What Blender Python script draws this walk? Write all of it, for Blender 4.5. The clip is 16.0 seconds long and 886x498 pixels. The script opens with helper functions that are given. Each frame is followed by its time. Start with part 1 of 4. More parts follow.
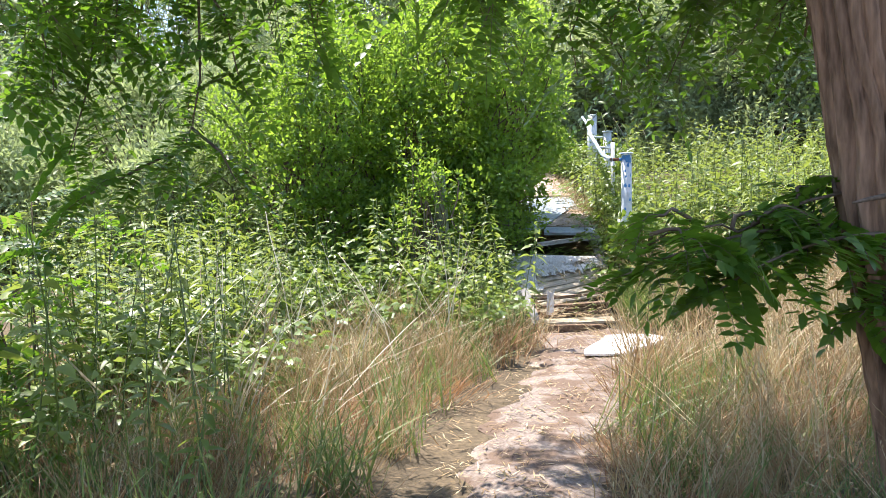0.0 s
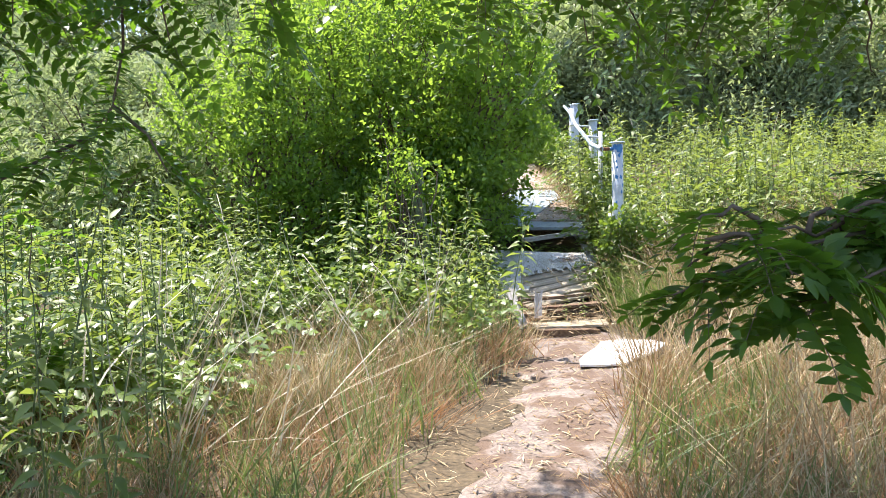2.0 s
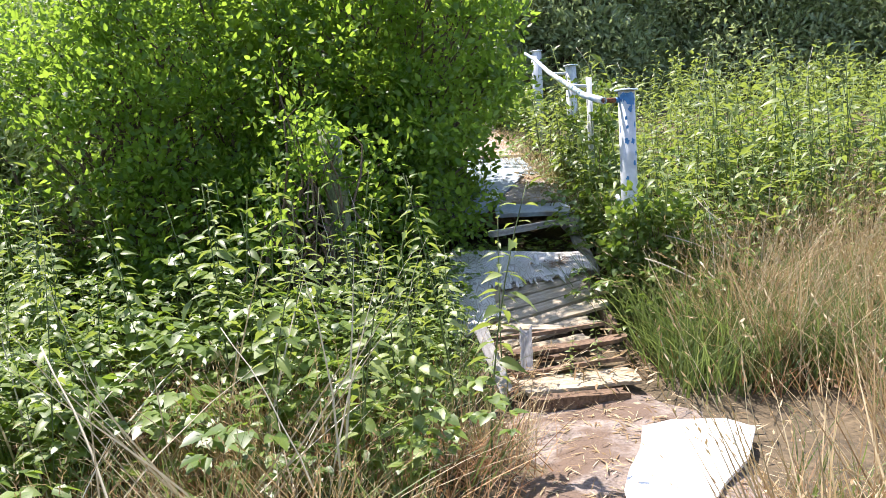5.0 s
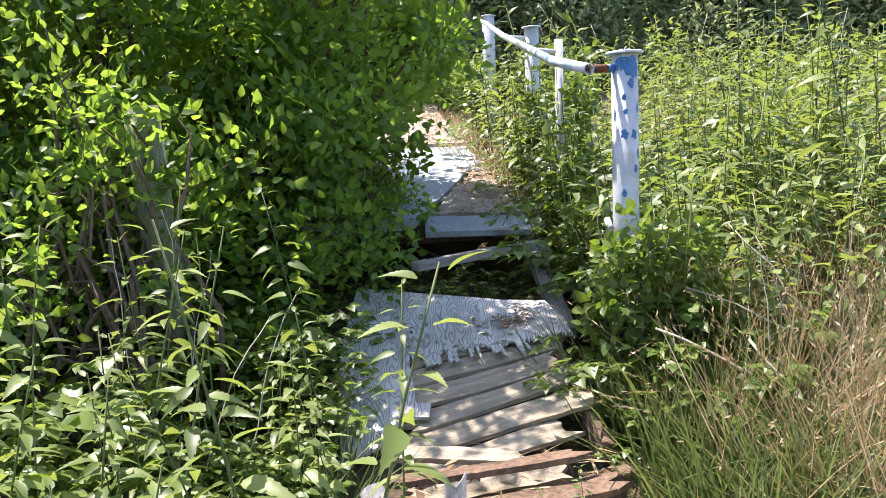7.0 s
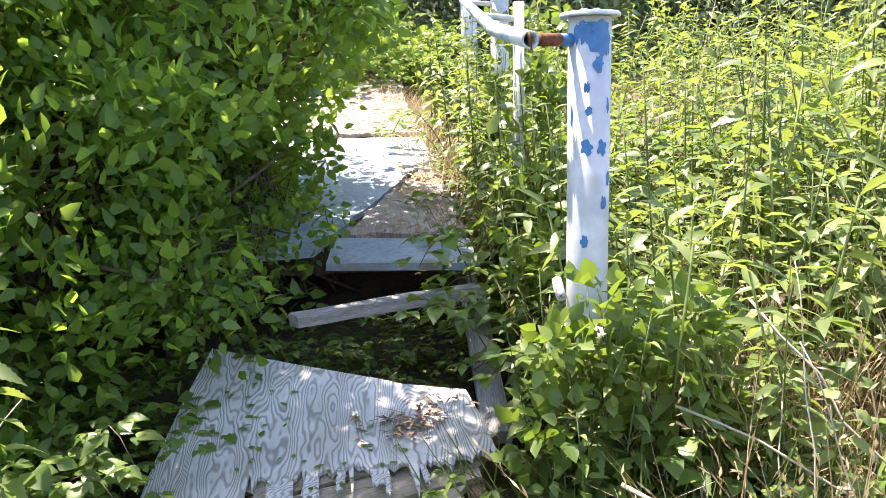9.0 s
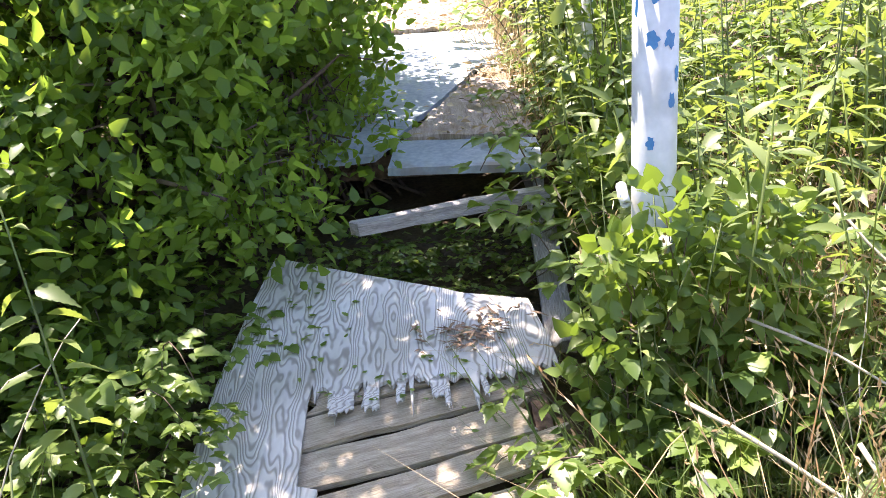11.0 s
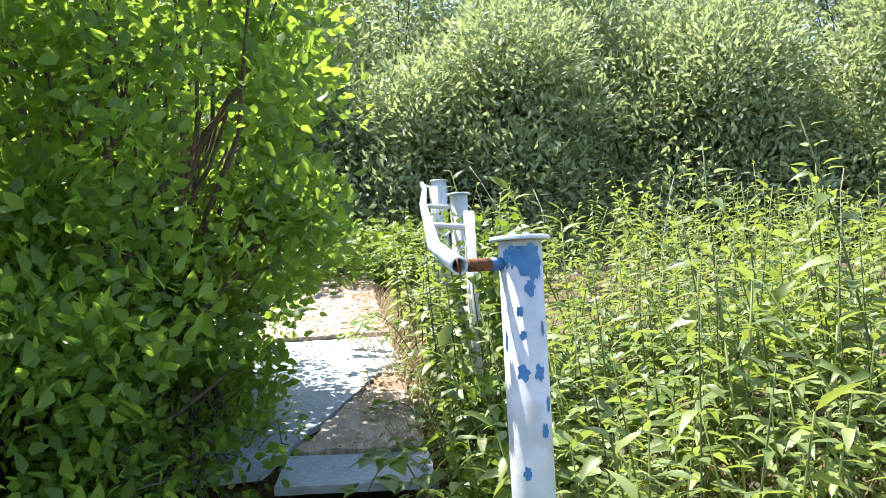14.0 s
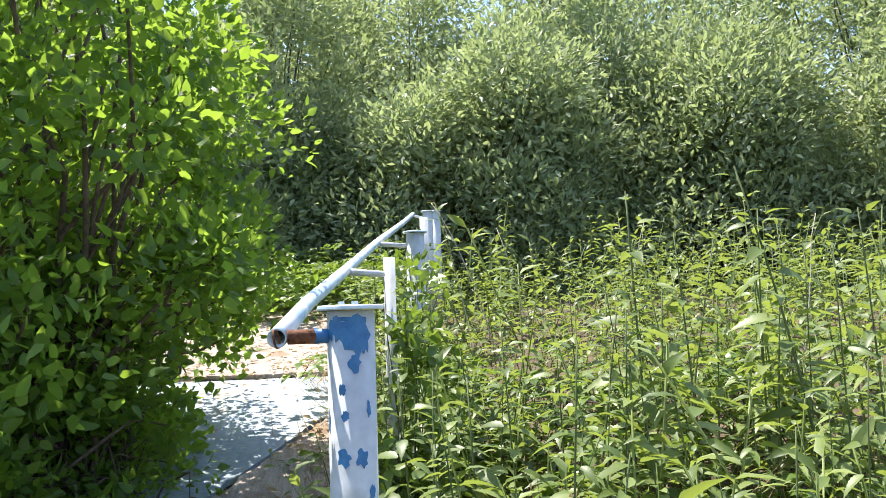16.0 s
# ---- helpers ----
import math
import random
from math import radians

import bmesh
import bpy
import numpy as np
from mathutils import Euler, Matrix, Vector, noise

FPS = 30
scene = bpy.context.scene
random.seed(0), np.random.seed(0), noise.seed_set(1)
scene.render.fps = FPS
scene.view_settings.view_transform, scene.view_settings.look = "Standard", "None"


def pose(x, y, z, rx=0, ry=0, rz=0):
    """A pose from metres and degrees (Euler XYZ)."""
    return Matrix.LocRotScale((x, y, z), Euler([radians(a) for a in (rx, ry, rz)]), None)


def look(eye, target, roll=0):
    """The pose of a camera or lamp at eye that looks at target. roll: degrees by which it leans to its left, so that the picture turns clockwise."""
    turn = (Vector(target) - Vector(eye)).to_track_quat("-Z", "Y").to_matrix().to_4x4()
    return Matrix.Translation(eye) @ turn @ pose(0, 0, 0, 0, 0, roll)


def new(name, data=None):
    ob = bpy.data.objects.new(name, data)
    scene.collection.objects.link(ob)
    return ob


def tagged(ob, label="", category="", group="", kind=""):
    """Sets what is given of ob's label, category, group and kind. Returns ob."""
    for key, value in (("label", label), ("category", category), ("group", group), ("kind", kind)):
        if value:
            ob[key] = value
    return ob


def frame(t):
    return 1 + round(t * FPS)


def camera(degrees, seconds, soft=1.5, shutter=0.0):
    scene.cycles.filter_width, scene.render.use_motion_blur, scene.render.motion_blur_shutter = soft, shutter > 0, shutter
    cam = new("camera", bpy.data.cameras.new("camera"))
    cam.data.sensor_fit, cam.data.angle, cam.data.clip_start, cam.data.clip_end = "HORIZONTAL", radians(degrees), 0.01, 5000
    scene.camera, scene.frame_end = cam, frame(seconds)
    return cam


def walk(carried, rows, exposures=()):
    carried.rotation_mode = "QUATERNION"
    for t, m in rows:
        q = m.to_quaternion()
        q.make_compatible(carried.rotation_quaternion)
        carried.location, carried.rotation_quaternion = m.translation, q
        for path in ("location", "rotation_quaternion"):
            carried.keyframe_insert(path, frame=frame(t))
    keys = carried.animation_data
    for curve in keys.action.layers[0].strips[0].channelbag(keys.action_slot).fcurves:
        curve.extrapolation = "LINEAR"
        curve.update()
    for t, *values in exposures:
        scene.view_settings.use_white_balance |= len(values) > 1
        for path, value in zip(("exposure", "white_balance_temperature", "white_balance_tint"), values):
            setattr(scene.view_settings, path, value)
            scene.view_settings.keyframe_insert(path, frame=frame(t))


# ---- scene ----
cam = camera(57.3, 16.0, soft=0.55)
PATH = [
    (0.0, pose(0.006, 0.003, 1.240, 86.83, 1.09, -0.16)),
    (0.5, pose(0.008, 0.004, 1.242, 87.31, 1.28, -1.36)),
    (1.0, pose(0.027, 0.128, 1.248, 87.08, 1.43, -1.88)),
    (1.5, pose(0.047, 0.366, 1.250, 86.64, 1.49, -1.85)),
    (2.0, pose(-0.014, 0.694, 1.251, 86.26, 1.26, -1.89)),
    (2.5, pose(-0.050, 1.071, 1.244, 86.14, 1.71, -2.36)),
    (3.0, pose(-0.048, 1.521, 1.298, 86.00, 1.92, -2.04)),
    (3.5, pose(-0.053, 2.026, 1.289, 85.75, 2.23, -1.75)),
    (4.0, pose(0.046, 2.520, 1.355, 84.95, 2.46, -2.75)),
    (6.5, pose(0.514, 5.101, 1.402, 82.11, 3.22, -8.52)),
    (7.0, pose(0.723, 5.666, 1.456, 81.79, 2.47, -8.82)),
    (7.5, pose(0.924, 6.084, 1.482, 81.25, 2.17, -8.89)),
    (8.0, pose(1.134, 6.538, 1.446, 80.34, -1.60, -9.72)),
    (8.5, pose(1.290, 6.898, 1.510, 80.83, -0.11, -9.64)),
    (11.0, pose(1.454, 7.094, 1.542, 72.91, 3.64, -3.18)),
    (11.5, pose(1.454, 7.109, 1.547, 71.90, 3.85, -2.32)),
    (12.0, pose(1.454, 7.117, 1.554, 72.02, 4.27, -1.75)),
    (12.5, pose(1.455, 7.102, 1.571, 73.65, 4.70, -1.45)),
    (13.0, pose(1.467, 7.086, 1.596, 81.84, 5.15, -1.64)),
    (13.5, pose(1.485, 7.064, 1.630, 89.22, 3.97, -2.32)),
    (14.0, pose(1.540, 7.071, 1.640, 92.99, 3.00, -9.40)),
    (14.5, pose(1.557, 7.094, 1.649, 93.42, 2.61, -12.58)),
    (15.0, pose(1.712, 7.116, 1.631, 94.21, 2.68, -13.31)),
    (15.5, pose(1.994, 7.167, 1.710, 94.67, 2.27, -10.48)),
    (16.0, pose(2.097, 7.176, 1.749, 94.64, 1.82, -7.11)),
]
EXPOSURES = [(0.0, 1.35, 6150, 18), (4.0, 1.25, 6150, 19), (6.5, 1.2, 6100, 24), (7.5, 1.4, 6150, 25), (8.5, 1.72, 6300, 25), (11.0, 1.98, 6450, 28), (12.5, 1.98, 6450, 27),
             (13.5, 1.85, 6200, 19), (14.0, 1.55, 6150, 17), (16.0, 1.15, 6100, 16)]
walk(cam, PATH, EXPOSURES)

# ---- light: high sun ahead and a little to the left, clear sky ----
SUN_EL, SUN_AZ = 67.0, -35.0      # azimuth counted from +y towards +x
sun_dir = Vector((math.sin(radians(SUN_AZ)) * math.cos(radians(SUN_EL)),
                  math.cos(radians(SUN_AZ)) * math.cos(radians(SUN_EL)), math.sin(radians(SUN_EL))))
world = bpy.data.worlds.new("sky")
scene.world = world
world.use_nodes = True
sky = world.node_tree.nodes.new("ShaderNodeTexSky")
sky.sky_type, sky.sun_disc = 'NISHITA', False
sky.sun_elevation, sky.sun_rotation = radians(SUN_EL), radians(SUN_AZ)
world.node_tree.links.new(sky.outputs[0], world.node_tree.nodes["Background"].inputs[0])
world.node_tree.nodes["Background"].inputs[1].default_value = 0.15
sun = new("sun", bpy.data.lights.new("sun", 'SUN'))
sun.data.energy, sun.data.angle, sun.data.color = 5.0, radians(0.6), (1.0, 0.93, 0.80)
sun.matrix_world = look(sun_dir * 60, (0, 0, 0))


# ---- materials ----
def material(name, col_a, col_b, rough=0.8, scale=6.0, bump=0.2, fine=60.0, metal=0.0, spec=0.3, stretch=(1, 1, 1), dirt=None, dirt_amount=0.5):
    """Two colours mixed by coarse and fine noise, with relief."""
    m = bpy.data.materials.new(name)
    m.use_nodes = True
    nt = m.node_tree
    n, l = nt.nodes, nt.links
    b = n["Principled BSDF"]
    co = n.new("ShaderNodeTexCoord")
    mp = n.new("ShaderNodeMapping")
    mp.inputs["Scale"].default_value = stretch
    l.new(co.outputs["Object"], mp.inputs[0])
    n1, n2 = n.new("ShaderNodeTexNoise"), n.new("ShaderNodeTexNoise")
    for t, s in ((n1, scale), (n2, fine)):
        t.inputs["Scale"].default_value, t.inputs["Detail"].default_value = s, 6
        l.new(mp.outputs[0], t.inputs[0])
    add = n.new("ShaderNodeMath")
    add.operation = 'MULTIPLY_ADD'
    l.new(n2.outputs[0], add.inputs[0])
    add.inputs[1].default_value = 0.6
    sc = n.new("ShaderNodeMath")
    sc.operation = 'MULTIPLY'
    sc.inputs[1].default_value = 0.5
    l.new(n1.outputs[0], sc.inputs[0])
    l.new(sc.outputs[0], add.inputs[2])
    ramp = n.new("ShaderNodeValToRGB")
    ramp.color_ramp.elements[0].position, ramp.color_ramp.elements[1].position = 0.38, 0.72
    ramp.color_ramp.elements[0].color, ramp.color_ramp.elements[1].color = (*col_a, 1), (*col_b, 1)
    l.new(add.outputs[0], ramp.inputs[0])
    out = ramp.outputs[0]
    if dirt:
        n3 = n.new("ShaderNodeTexNoise")
        n3.inputs["Scale"].default_value, n3.inputs["Detail"].default_value = scale * 0.6, 8
        l.new(co.outputs["Object"], n3.inputs[0])
        r3 = n.new("ShaderNodeValToRGB")
        r3.color_ramp.elements[0].position, r3.color_ramp.elements[1].position = 1 - dirt_amount - 0.04, 1 - dirt_amount + 0.04
        l.new(n3.outputs[0], r3.inputs[0])
        mx = n.new("ShaderNodeMix")
        mx.data_type = 'RGBA'
        l.new(r3.outputs[0], mx.inputs[0])
        l.new(out, mx.inputs[6])
        mx.inputs[7].default_value = (*dirt, 1)
        out = mx.outputs[2]
    l.new(out, b.inputs["Base Color"])
    bp = n.new("ShaderNodeBump")
    bp.inputs["Strength"].default_value, bp.inputs["Distance"].default_value = bump, 0.02
    l.new(add.outputs[0], bp.inputs["Height"])
    l.new(bp.outputs[0], b.inputs["Normal"])
    b.inputs["Roughness"].default_value, b.inputs["Metallic"].default_value = rough, metal
    b.inputs["Specular IOR Level"].default_value = spec
    return m


def leaf_material(name, dark, mid, light, through_col, thin=0.45, rough=0.42):
    """Leaf: colour varies from leaf to leaf and from clump to clump; light shines through."""
    m = bpy.data.materials.new(name)
    m.use_nodes = True
    nt = m.node_tree
    n, l = nt.nodes, nt.links
    b = n["Principled BSDF"]
    geo = n.new("ShaderNodeNewGeometry")
    ns = n.new("ShaderNodeTexNoise")
    ns.inputs["Scale"].default_value = 1.3
    l.new(geo.outputs["Position"], ns.inputs[0])
    ad = n.new("ShaderNodeMath")
    ad.operation = 'MULTIPLY_ADD'
    ad.inputs[1].default_value = 0.6
    l.new(geo.outputs["Random Per Island"], ad.inputs[0])
    sc = n.new("ShaderNodeMath")
    sc.operation = 'MULTIPLY'
    sc.inputs[1].default_value = 0.45
    l.new(ns.outputs[0], sc.inputs[0])
    l.new(sc.outputs[0], ad.inputs[2])
    ramp = n.new("ShaderNodeValToRGB")
    e = ramp.color_ramp.elements
    e[0].position, e[1].position = 0.15, 0.85
    e[0].color, e[1].color = (*dark, 1), (*light, 1)
    x = e.new(0.5)
    x.color = (*mid, 1)
    l.new(ad.outputs[0], ramp.inputs[0])
    l.new(ramp.outputs[0], b.inputs["Base Color"])
    b.inputs["Roughness"].default_value = rough
    b.inputs["Specular IOR Level"].default_value = 0.45
    tr = n.new("ShaderNodeBsdfTranslucent")
    mt = n.new("ShaderNodeMix")
    mt.data_type, mt.blend_type = 'RGBA', 'MULTIPLY'
    mt.inputs[0].default_value = 1.0
    br = n.new("ShaderNodeMix")
    br.data_type = 'RGBA'
    br.inputs[0].default_value = 0.7
    l.new(ramp.outputs[0], br.inputs[6])
    br.inputs[7].default_value = (*through_col, 1)
    l.new(br.outputs[2], tr.inputs[0])
    mix = n.new("ShaderNodeMixShader")
    mix.inputs[0].default_value = thin
    l.new(b.outputs[0], mix.inputs[1])
    l.new(tr.outputs[0], mix.inputs[2])
    l.new(mix.outputs[0], n["Material Output"].inputs[0])
    return m


def ply_material():
    """Weathered plywood: wavy silver-grey growth rings."""
    m = bpy.data.materials.new("weathered plywood")
    m.use_nodes = True
    nt = m.node_tree
    n, l = nt.nodes, nt.links
    b = n["Principled BSDF"]
    co = n.new("ShaderNodeTexCoord")
    grain = []
    for stretch, size, detail, gain in (((4.6, 1.0, 1), 1.5, 2.0, 200.0), ((26, 15, 1), 1.0, 1.0, 11.0)):
        mp = n.new("ShaderNodeMapping")
        mp.inputs["Scale"].default_value = stretch
        mp.inputs["Rotation"].default_value = (0, 0, 0.12)
        l.new(co.outputs["Object"], mp.inputs[0])
        ns = n.new("ShaderNodeTexNoise")
        ns.inputs["Scale"].default_value, ns.inputs["Detail"].default_value, ns.inputs["Roughness"].default_value = size, detail, 0.4
        l.new(mp.outputs[0], ns.inputs[0])
        mg = n.new("ShaderNodeMath")
        mg.operation = 'MULTIPLY'
        mg.inputs[1].default_value = gain
        l.new(ns.outputs[0], mg.inputs[0])
        grain.append(mg)
    mu = n.new("ShaderNodeMath")
    mu.operation = 'ADD'
    l.new(grain[0].outputs[0], mu.inputs[0])
    l.new(grain[1].outputs[0], mu.inputs[1])
    si = n.new("ShaderNodeMath")
    si.operation = 'SINE'
    l.new(mu.outputs[0], si.inputs[0])
    ramp = n.new("ShaderNodeValToRGB")
    ramp.color_ramp.elements[0].position, ramp.color_ramp.elements[1].position = 0.0, 0.62
    ramp.color_ramp.elements[0].color, ramp.color_ramp.elements[1].color = (0.43, 0.40, 0.355, 1), (0.77, 0.745, 0.69, 1)
    mr = n.new("ShaderNodeMath")
    mr.operation = 'MULTIPLY_ADD'
    mr.inputs[1].default_value, mr.inputs[2].default_value = 0.5, 0.5
    l.new(si.outputs[0], mr.inputs[0])
    l.new(mr.outputs[0], ramp.inputs[0])
    n2 = n.new("ShaderNodeTexNoise")
    n2.inputs["Scale"].default_value, n2.inputs["Detail"].default_value = 3.0, 8
    l.new(co.outputs["Object"], n2.inputs[0])
    r2 = n.new("ShaderNodeValToRGB")
    r2.color_ramp.elements[0].position, r2.color_ramp.elements[1].position = 0.35, 0.7
    r2.color_ramp.elements[0].color, r2.color_ramp.elements[1].color = (0.6, 0.6, 0.55, 1), (1, 1, 1, 1)
    l.new(n2.outputs[0], r2.inputs[0])
    mx = n.new("ShaderNodeMix")
    mx.data_type, mx.blend_type = 'RGBA', 'MULTIPLY'
    mx.inputs[0].default_value = 1
    l.new(ramp.outputs[0], mx.inputs[6])
    l.new(r2.outputs[0], mx.inputs[7])
    l.new(mx.outputs[2], b.inputs["Base Color"])
    bp = n.new("ShaderNodeBump")
    bp.inputs["Strength"].default_value, bp.inputs["Distance"].default_value = 0.35, 0.004
    l.new(mr.outputs[0], bp.inputs["Height"])
    l.new(bp.outputs[0], b.inputs["Normal"])
    b.inputs["Roughness"].default_value = 0.85
    b.inputs["Specular IOR Level"].default_value = 0.2
    return m


M_SOIL = material("soil under plants", (0.05, 0.04, 0.025), (0.16, 0.12, 0.07), 0.95, 3, 0.6, 40)
M_PATH = material("trodden dry earth", (0.13, 0.10, 0.08), (0.34, 0.285, 0.24), 0.95, 5, 1.0, 55, dirt=(0.15, 0.105, 0.075), dirt_amount=0.5)
M_PLY = ply_material()
M_PLANK = material("grey brown plank", (0.25, 0.20, 0.13), (0.55, 0.475, 0.345), 0.85, 3, 0.5, 26, stretch=(1, 14, 14))
M_PLANK_GREY = material("silver grey timber", (0.22, 0.20, 0.18), (0.52, 0.50, 0.47), 0.85, 3, 0.5, 26, stretch=(1, 14, 14))
M_PLANK_UP = material("silver grey upright timber", (0.24, 0.22, 0.19), (0.58, 0.56, 0.52), 0.85, 3, 0.6, 26, stretch=(14, 14, 1))
M_BLUEGREY = material("worn blue-grey deck paint", (0.23, 0.28, 0.31), (0.39, 0.44, 0.47), 0.6, 3, 0.2, 40, dirt=(0.25, 0.22, 0.18), dirt_amount=0.38)
M_DECKPLY = material("bleached deck plywood", (0.27, 0.21, 0.16), (0.54, 0.46, 0.38), 0.85, 4, 0.5, 30, stretch=(12, 1, 1), dirt=(0.28, 0.20, 0.13), dirt_amount=0.40)
M_ROT = material("rotten brown wood", (0.07, 0.045, 0.03), (0.24, 0.16, 0.10), 0.95, 5, 0.8, 40)
M_WHITE = material("white painted steel", (0.50, 0.52, 0.51), (0.66, 0.67, 0.66), 0.42, 5, 0.05, 30, spec=0.5, dirt=(0.40, 0.42, 0.40), dirt_amount=0.33)
M_BLUE = material("old blue paint", (0.025, 0.13, 0.33), (0.05, 0.22, 0.47), 0.45, 8, 0.15, 40, spec=0.5)
M_PALEBLUE = material("faded pale blue paint", (0.36, 0.50, 0.58), (0.60, 0.70, 0.74), 0.45, 6, 0.1, 40, spec=0.5, dirt=(0.72, 0.74, 0.73), dirt_amount=0.45)
M_RUST = material("rusty steel", (0.07, 0.03, 0.018), (0.26, 0.11, 0.05), 0.85, 12, 0.4, 70)
M_DARK = material("dark pipe bore", (0.01, 0.01, 0.01), (0.03, 0.025, 0.02), 0.9)
M_BOARD = material("white sheet", (0.78, 0.76, 0.72), (0.86, 0.85, 0.82), 0.7, 6, 0.1, 40)
M_BARK = material("furrowed brown bark", (0.06, 0.034, 0.02), (0.36, 0.22, 0.14), 0.95, 14, 1.0, 44, stretch=(1, 1, 0.14))
M_TWIG = material("brown twig", (0.07, 0.05, 0.035), (0.19, 0.14, 0.10), 0.9, 6, 0.3, 40)
M_STUMP = material("algae covered post", (0.10, 0.12, 0.07), (0.27, 0.29, 0.19), 0.95, 6, 0.5, 30, stretch=(3, 3, 1))
M_STEM = material("green stem", (0.06, 0.10, 0.03), (0.16, 0.19, 0.07), 0.7, 6, 0.1, 40)
M_LITTER = material("dead leaf litter", (0.12, 0.075, 0.045), (0.36, 0.25, 0.16), 0.95, 9, 0.8, 50)
L_BUSH = leaf_material("bush leaf", (0.042, 0.085, 0.018), (0.08, 0.155, 0.028), (0.15, 0.24, 0.05), (0.42, 0.62, 0.05), 0.58)
L_WILLOW = leaf_material("willow leaf", (0.15, 0.19, 0.095), (0.27, 0.325, 0.165), (0.46, 0.51, 0.29), (0.42, 0.52, 0.17), 0.45, 0.5)
L_LOCUST = leaf_material("locust leaf", (0.035, 0.085, 0.014), (0.07, 0.145, 0.02), (0.13, 0.22, 0.03), (0.24, 0.45, 0.02), 0.45)
L_NETTLE = leaf_material("nettle leaf", (0.08, 0.125, 0.03), (0.16, 0.22, 0.055), (0.29, 0.35, 0.11), (0.38, 0.47, 0.06), 0.40, 0.45)
L_BRAMBLE = leaf_material("bramble leaf", (0.06, 0.11, 0.022), (0.12, 0.185, 0.035), (0.21, 0.28, 0.055), (0.30, 0.44, 0.03), 0.38, 0.4)
L_DRY = leaf_material("dry grass blade", (0.17, 0.09, 0.04), (0.38, 0.27, 0.13), (0.66, 0.57, 0.37), (0.50, 0.38, 0.18), 0.3, 0.6)
L_RUSSET = leaf_material("russet trampled grass", (0.17, 0.075, 0.035), (0.36, 0.19, 0.09), (0.58, 0.40, 0.22), (0.48, 0.28, 0.12), 0.3, 0.6)
L_GRASS = leaf_material("green grass blade", (0.06, 0.11, 0.03), (0.13, 0.19, 0.05), (0.24, 0.27, 0.10), (0.25, 0.33, 0.07), 0.35, 0.5)
L_PALE = leaf_material("silvery shrub leaf", (0.17, 0.22, 0.09), (0.29, 0.35, 0.16), (0.45, 0.50, 0.28), (0.42, 0.52, 0.18), 0.42, 0.6)
L_REED = leaf_material("pale stalk", (0.30, 0.25, 0.16), (0.48, 0.42, 0.30), (0.66, 0.62, 0.50), (0.4, 0.35, 0.2), 0.15, 0.6)

rng = np.random.default_rng(7)


# ---- builders ----
def ground_z(x, y):
    """Flat approach, then the bank rises along the gangway; a slight hump beside it."""
    x, y = np.asarray(x, float), np.asarray(y, float)
    s = np.clip(y - 8.2, 0, 10.5)
    z = 0.165 * (s + 0.0) + 0.04 * np.sin(x * 1.7 + 0.6) * np.sin(y * 1.3) * np.clip((np.abs(x - 0.8) - 0.4), 0, 1)
    side = np.clip(x - 2.2, 0, 3) * 0.10 * np.clip((y - 6.5) / 2, 0, 1)
    return z + side


def mesh_of(name, V, faces, mats, smooth=False, mat_index=None):
    me = bpy.data.meshes.new(name)
    V = np.asarray(V, float)
    if isinstance(faces, np.ndarray):
        k = faces.shape[1]
        me.vertices.add(len(V))
        me.vertices.foreach_set("co", V.ravel())
        me.loops.add(faces.size)
        me.loops.foreach_set("vertex_index", faces.ravel().astype(np.int32))
        me.polygons.add(len(faces))
        me.polygons.foreach_set("loop_start", np.arange(0, faces.size, k, dtype=np.int32))
        me.update(calc_edges=True)
    else:
        me.from_pydata(V.tolist(), [], faces)
    for m in (mats if isinstance(mats, (list, tuple)) else [mats]):
        me.materials.append(m)
    if mat_index is not None:
        me.polygons.foreach_set("material_index", np.asarray(mat_index, np.int32))
    if smooth:
        me.polygons.foreach_set("use_smooth", np.ones(len(me.polygons), bool))
    me.update()
    return me


def thing(name, label, category, group="", loc=(0, 0, 0)):
    e = new(name)
    e.empty_display_size = 0.1
    e.location = loc
    return tagged(e, label, category, group)


def part(name, me, parent, label=""):
    ob = new(name, me)
    ob.parent = parent
    return tagged(ob, label) if label else ob


def bm_mesh(name, bm, mats, smooth=False):
    me = bpy.data.meshes.new(name)
    bm.normal_update()
    bm.to_mesh(me)
    bm.free()
    for m in (mats if isinstance(mats, (list, tuple)) else [mats]):
        me.materials.append(m)
    if smooth:
        me.polygons.foreach_set("use_smooth", np.ones(len(me.polygons), bool))
    return me


def unit(a):
    return a / np.maximum(np.linalg.norm(a, axis=-1, keepdims=True), 1e-9)


TEETH = 8


def toothed_outline():
    """Outline of a saw-edged leaf: rib points, then notches and teeth down both sides, with its triangles."""
    body = lambda u: 0.5 * math.sin(math.pi * u ** 0.56) ** 1.05 if 0 < u < 1 else 0.0
    t = [(i / TEETH, 0) for i in range(TEETH + 1)]
    F = []
    for s in (1, -1):
        o = len(t)
        for i in range(TEETH):
            t += [((i + 0.02) / TEETH, s * body((i + .1) / TEETH) * 0.88), ((i + .72) / TEETH, s * body((i + .45) / TEETH))]
        for i in range(TEETH):
            b, tip = o + 2 * i, o + 2 * i + 1
            nxt = o + 2 * i + 2 if i < TEETH - 1 else TEETH
            for q in ((i, i + 1, tip), (i, tip, b), (i + 1, nxt, tip)):
                if len(set(q)) == 3:
                    F.append(q if s == 1 else q[::-1])
    return np.array(t), np.array(F)


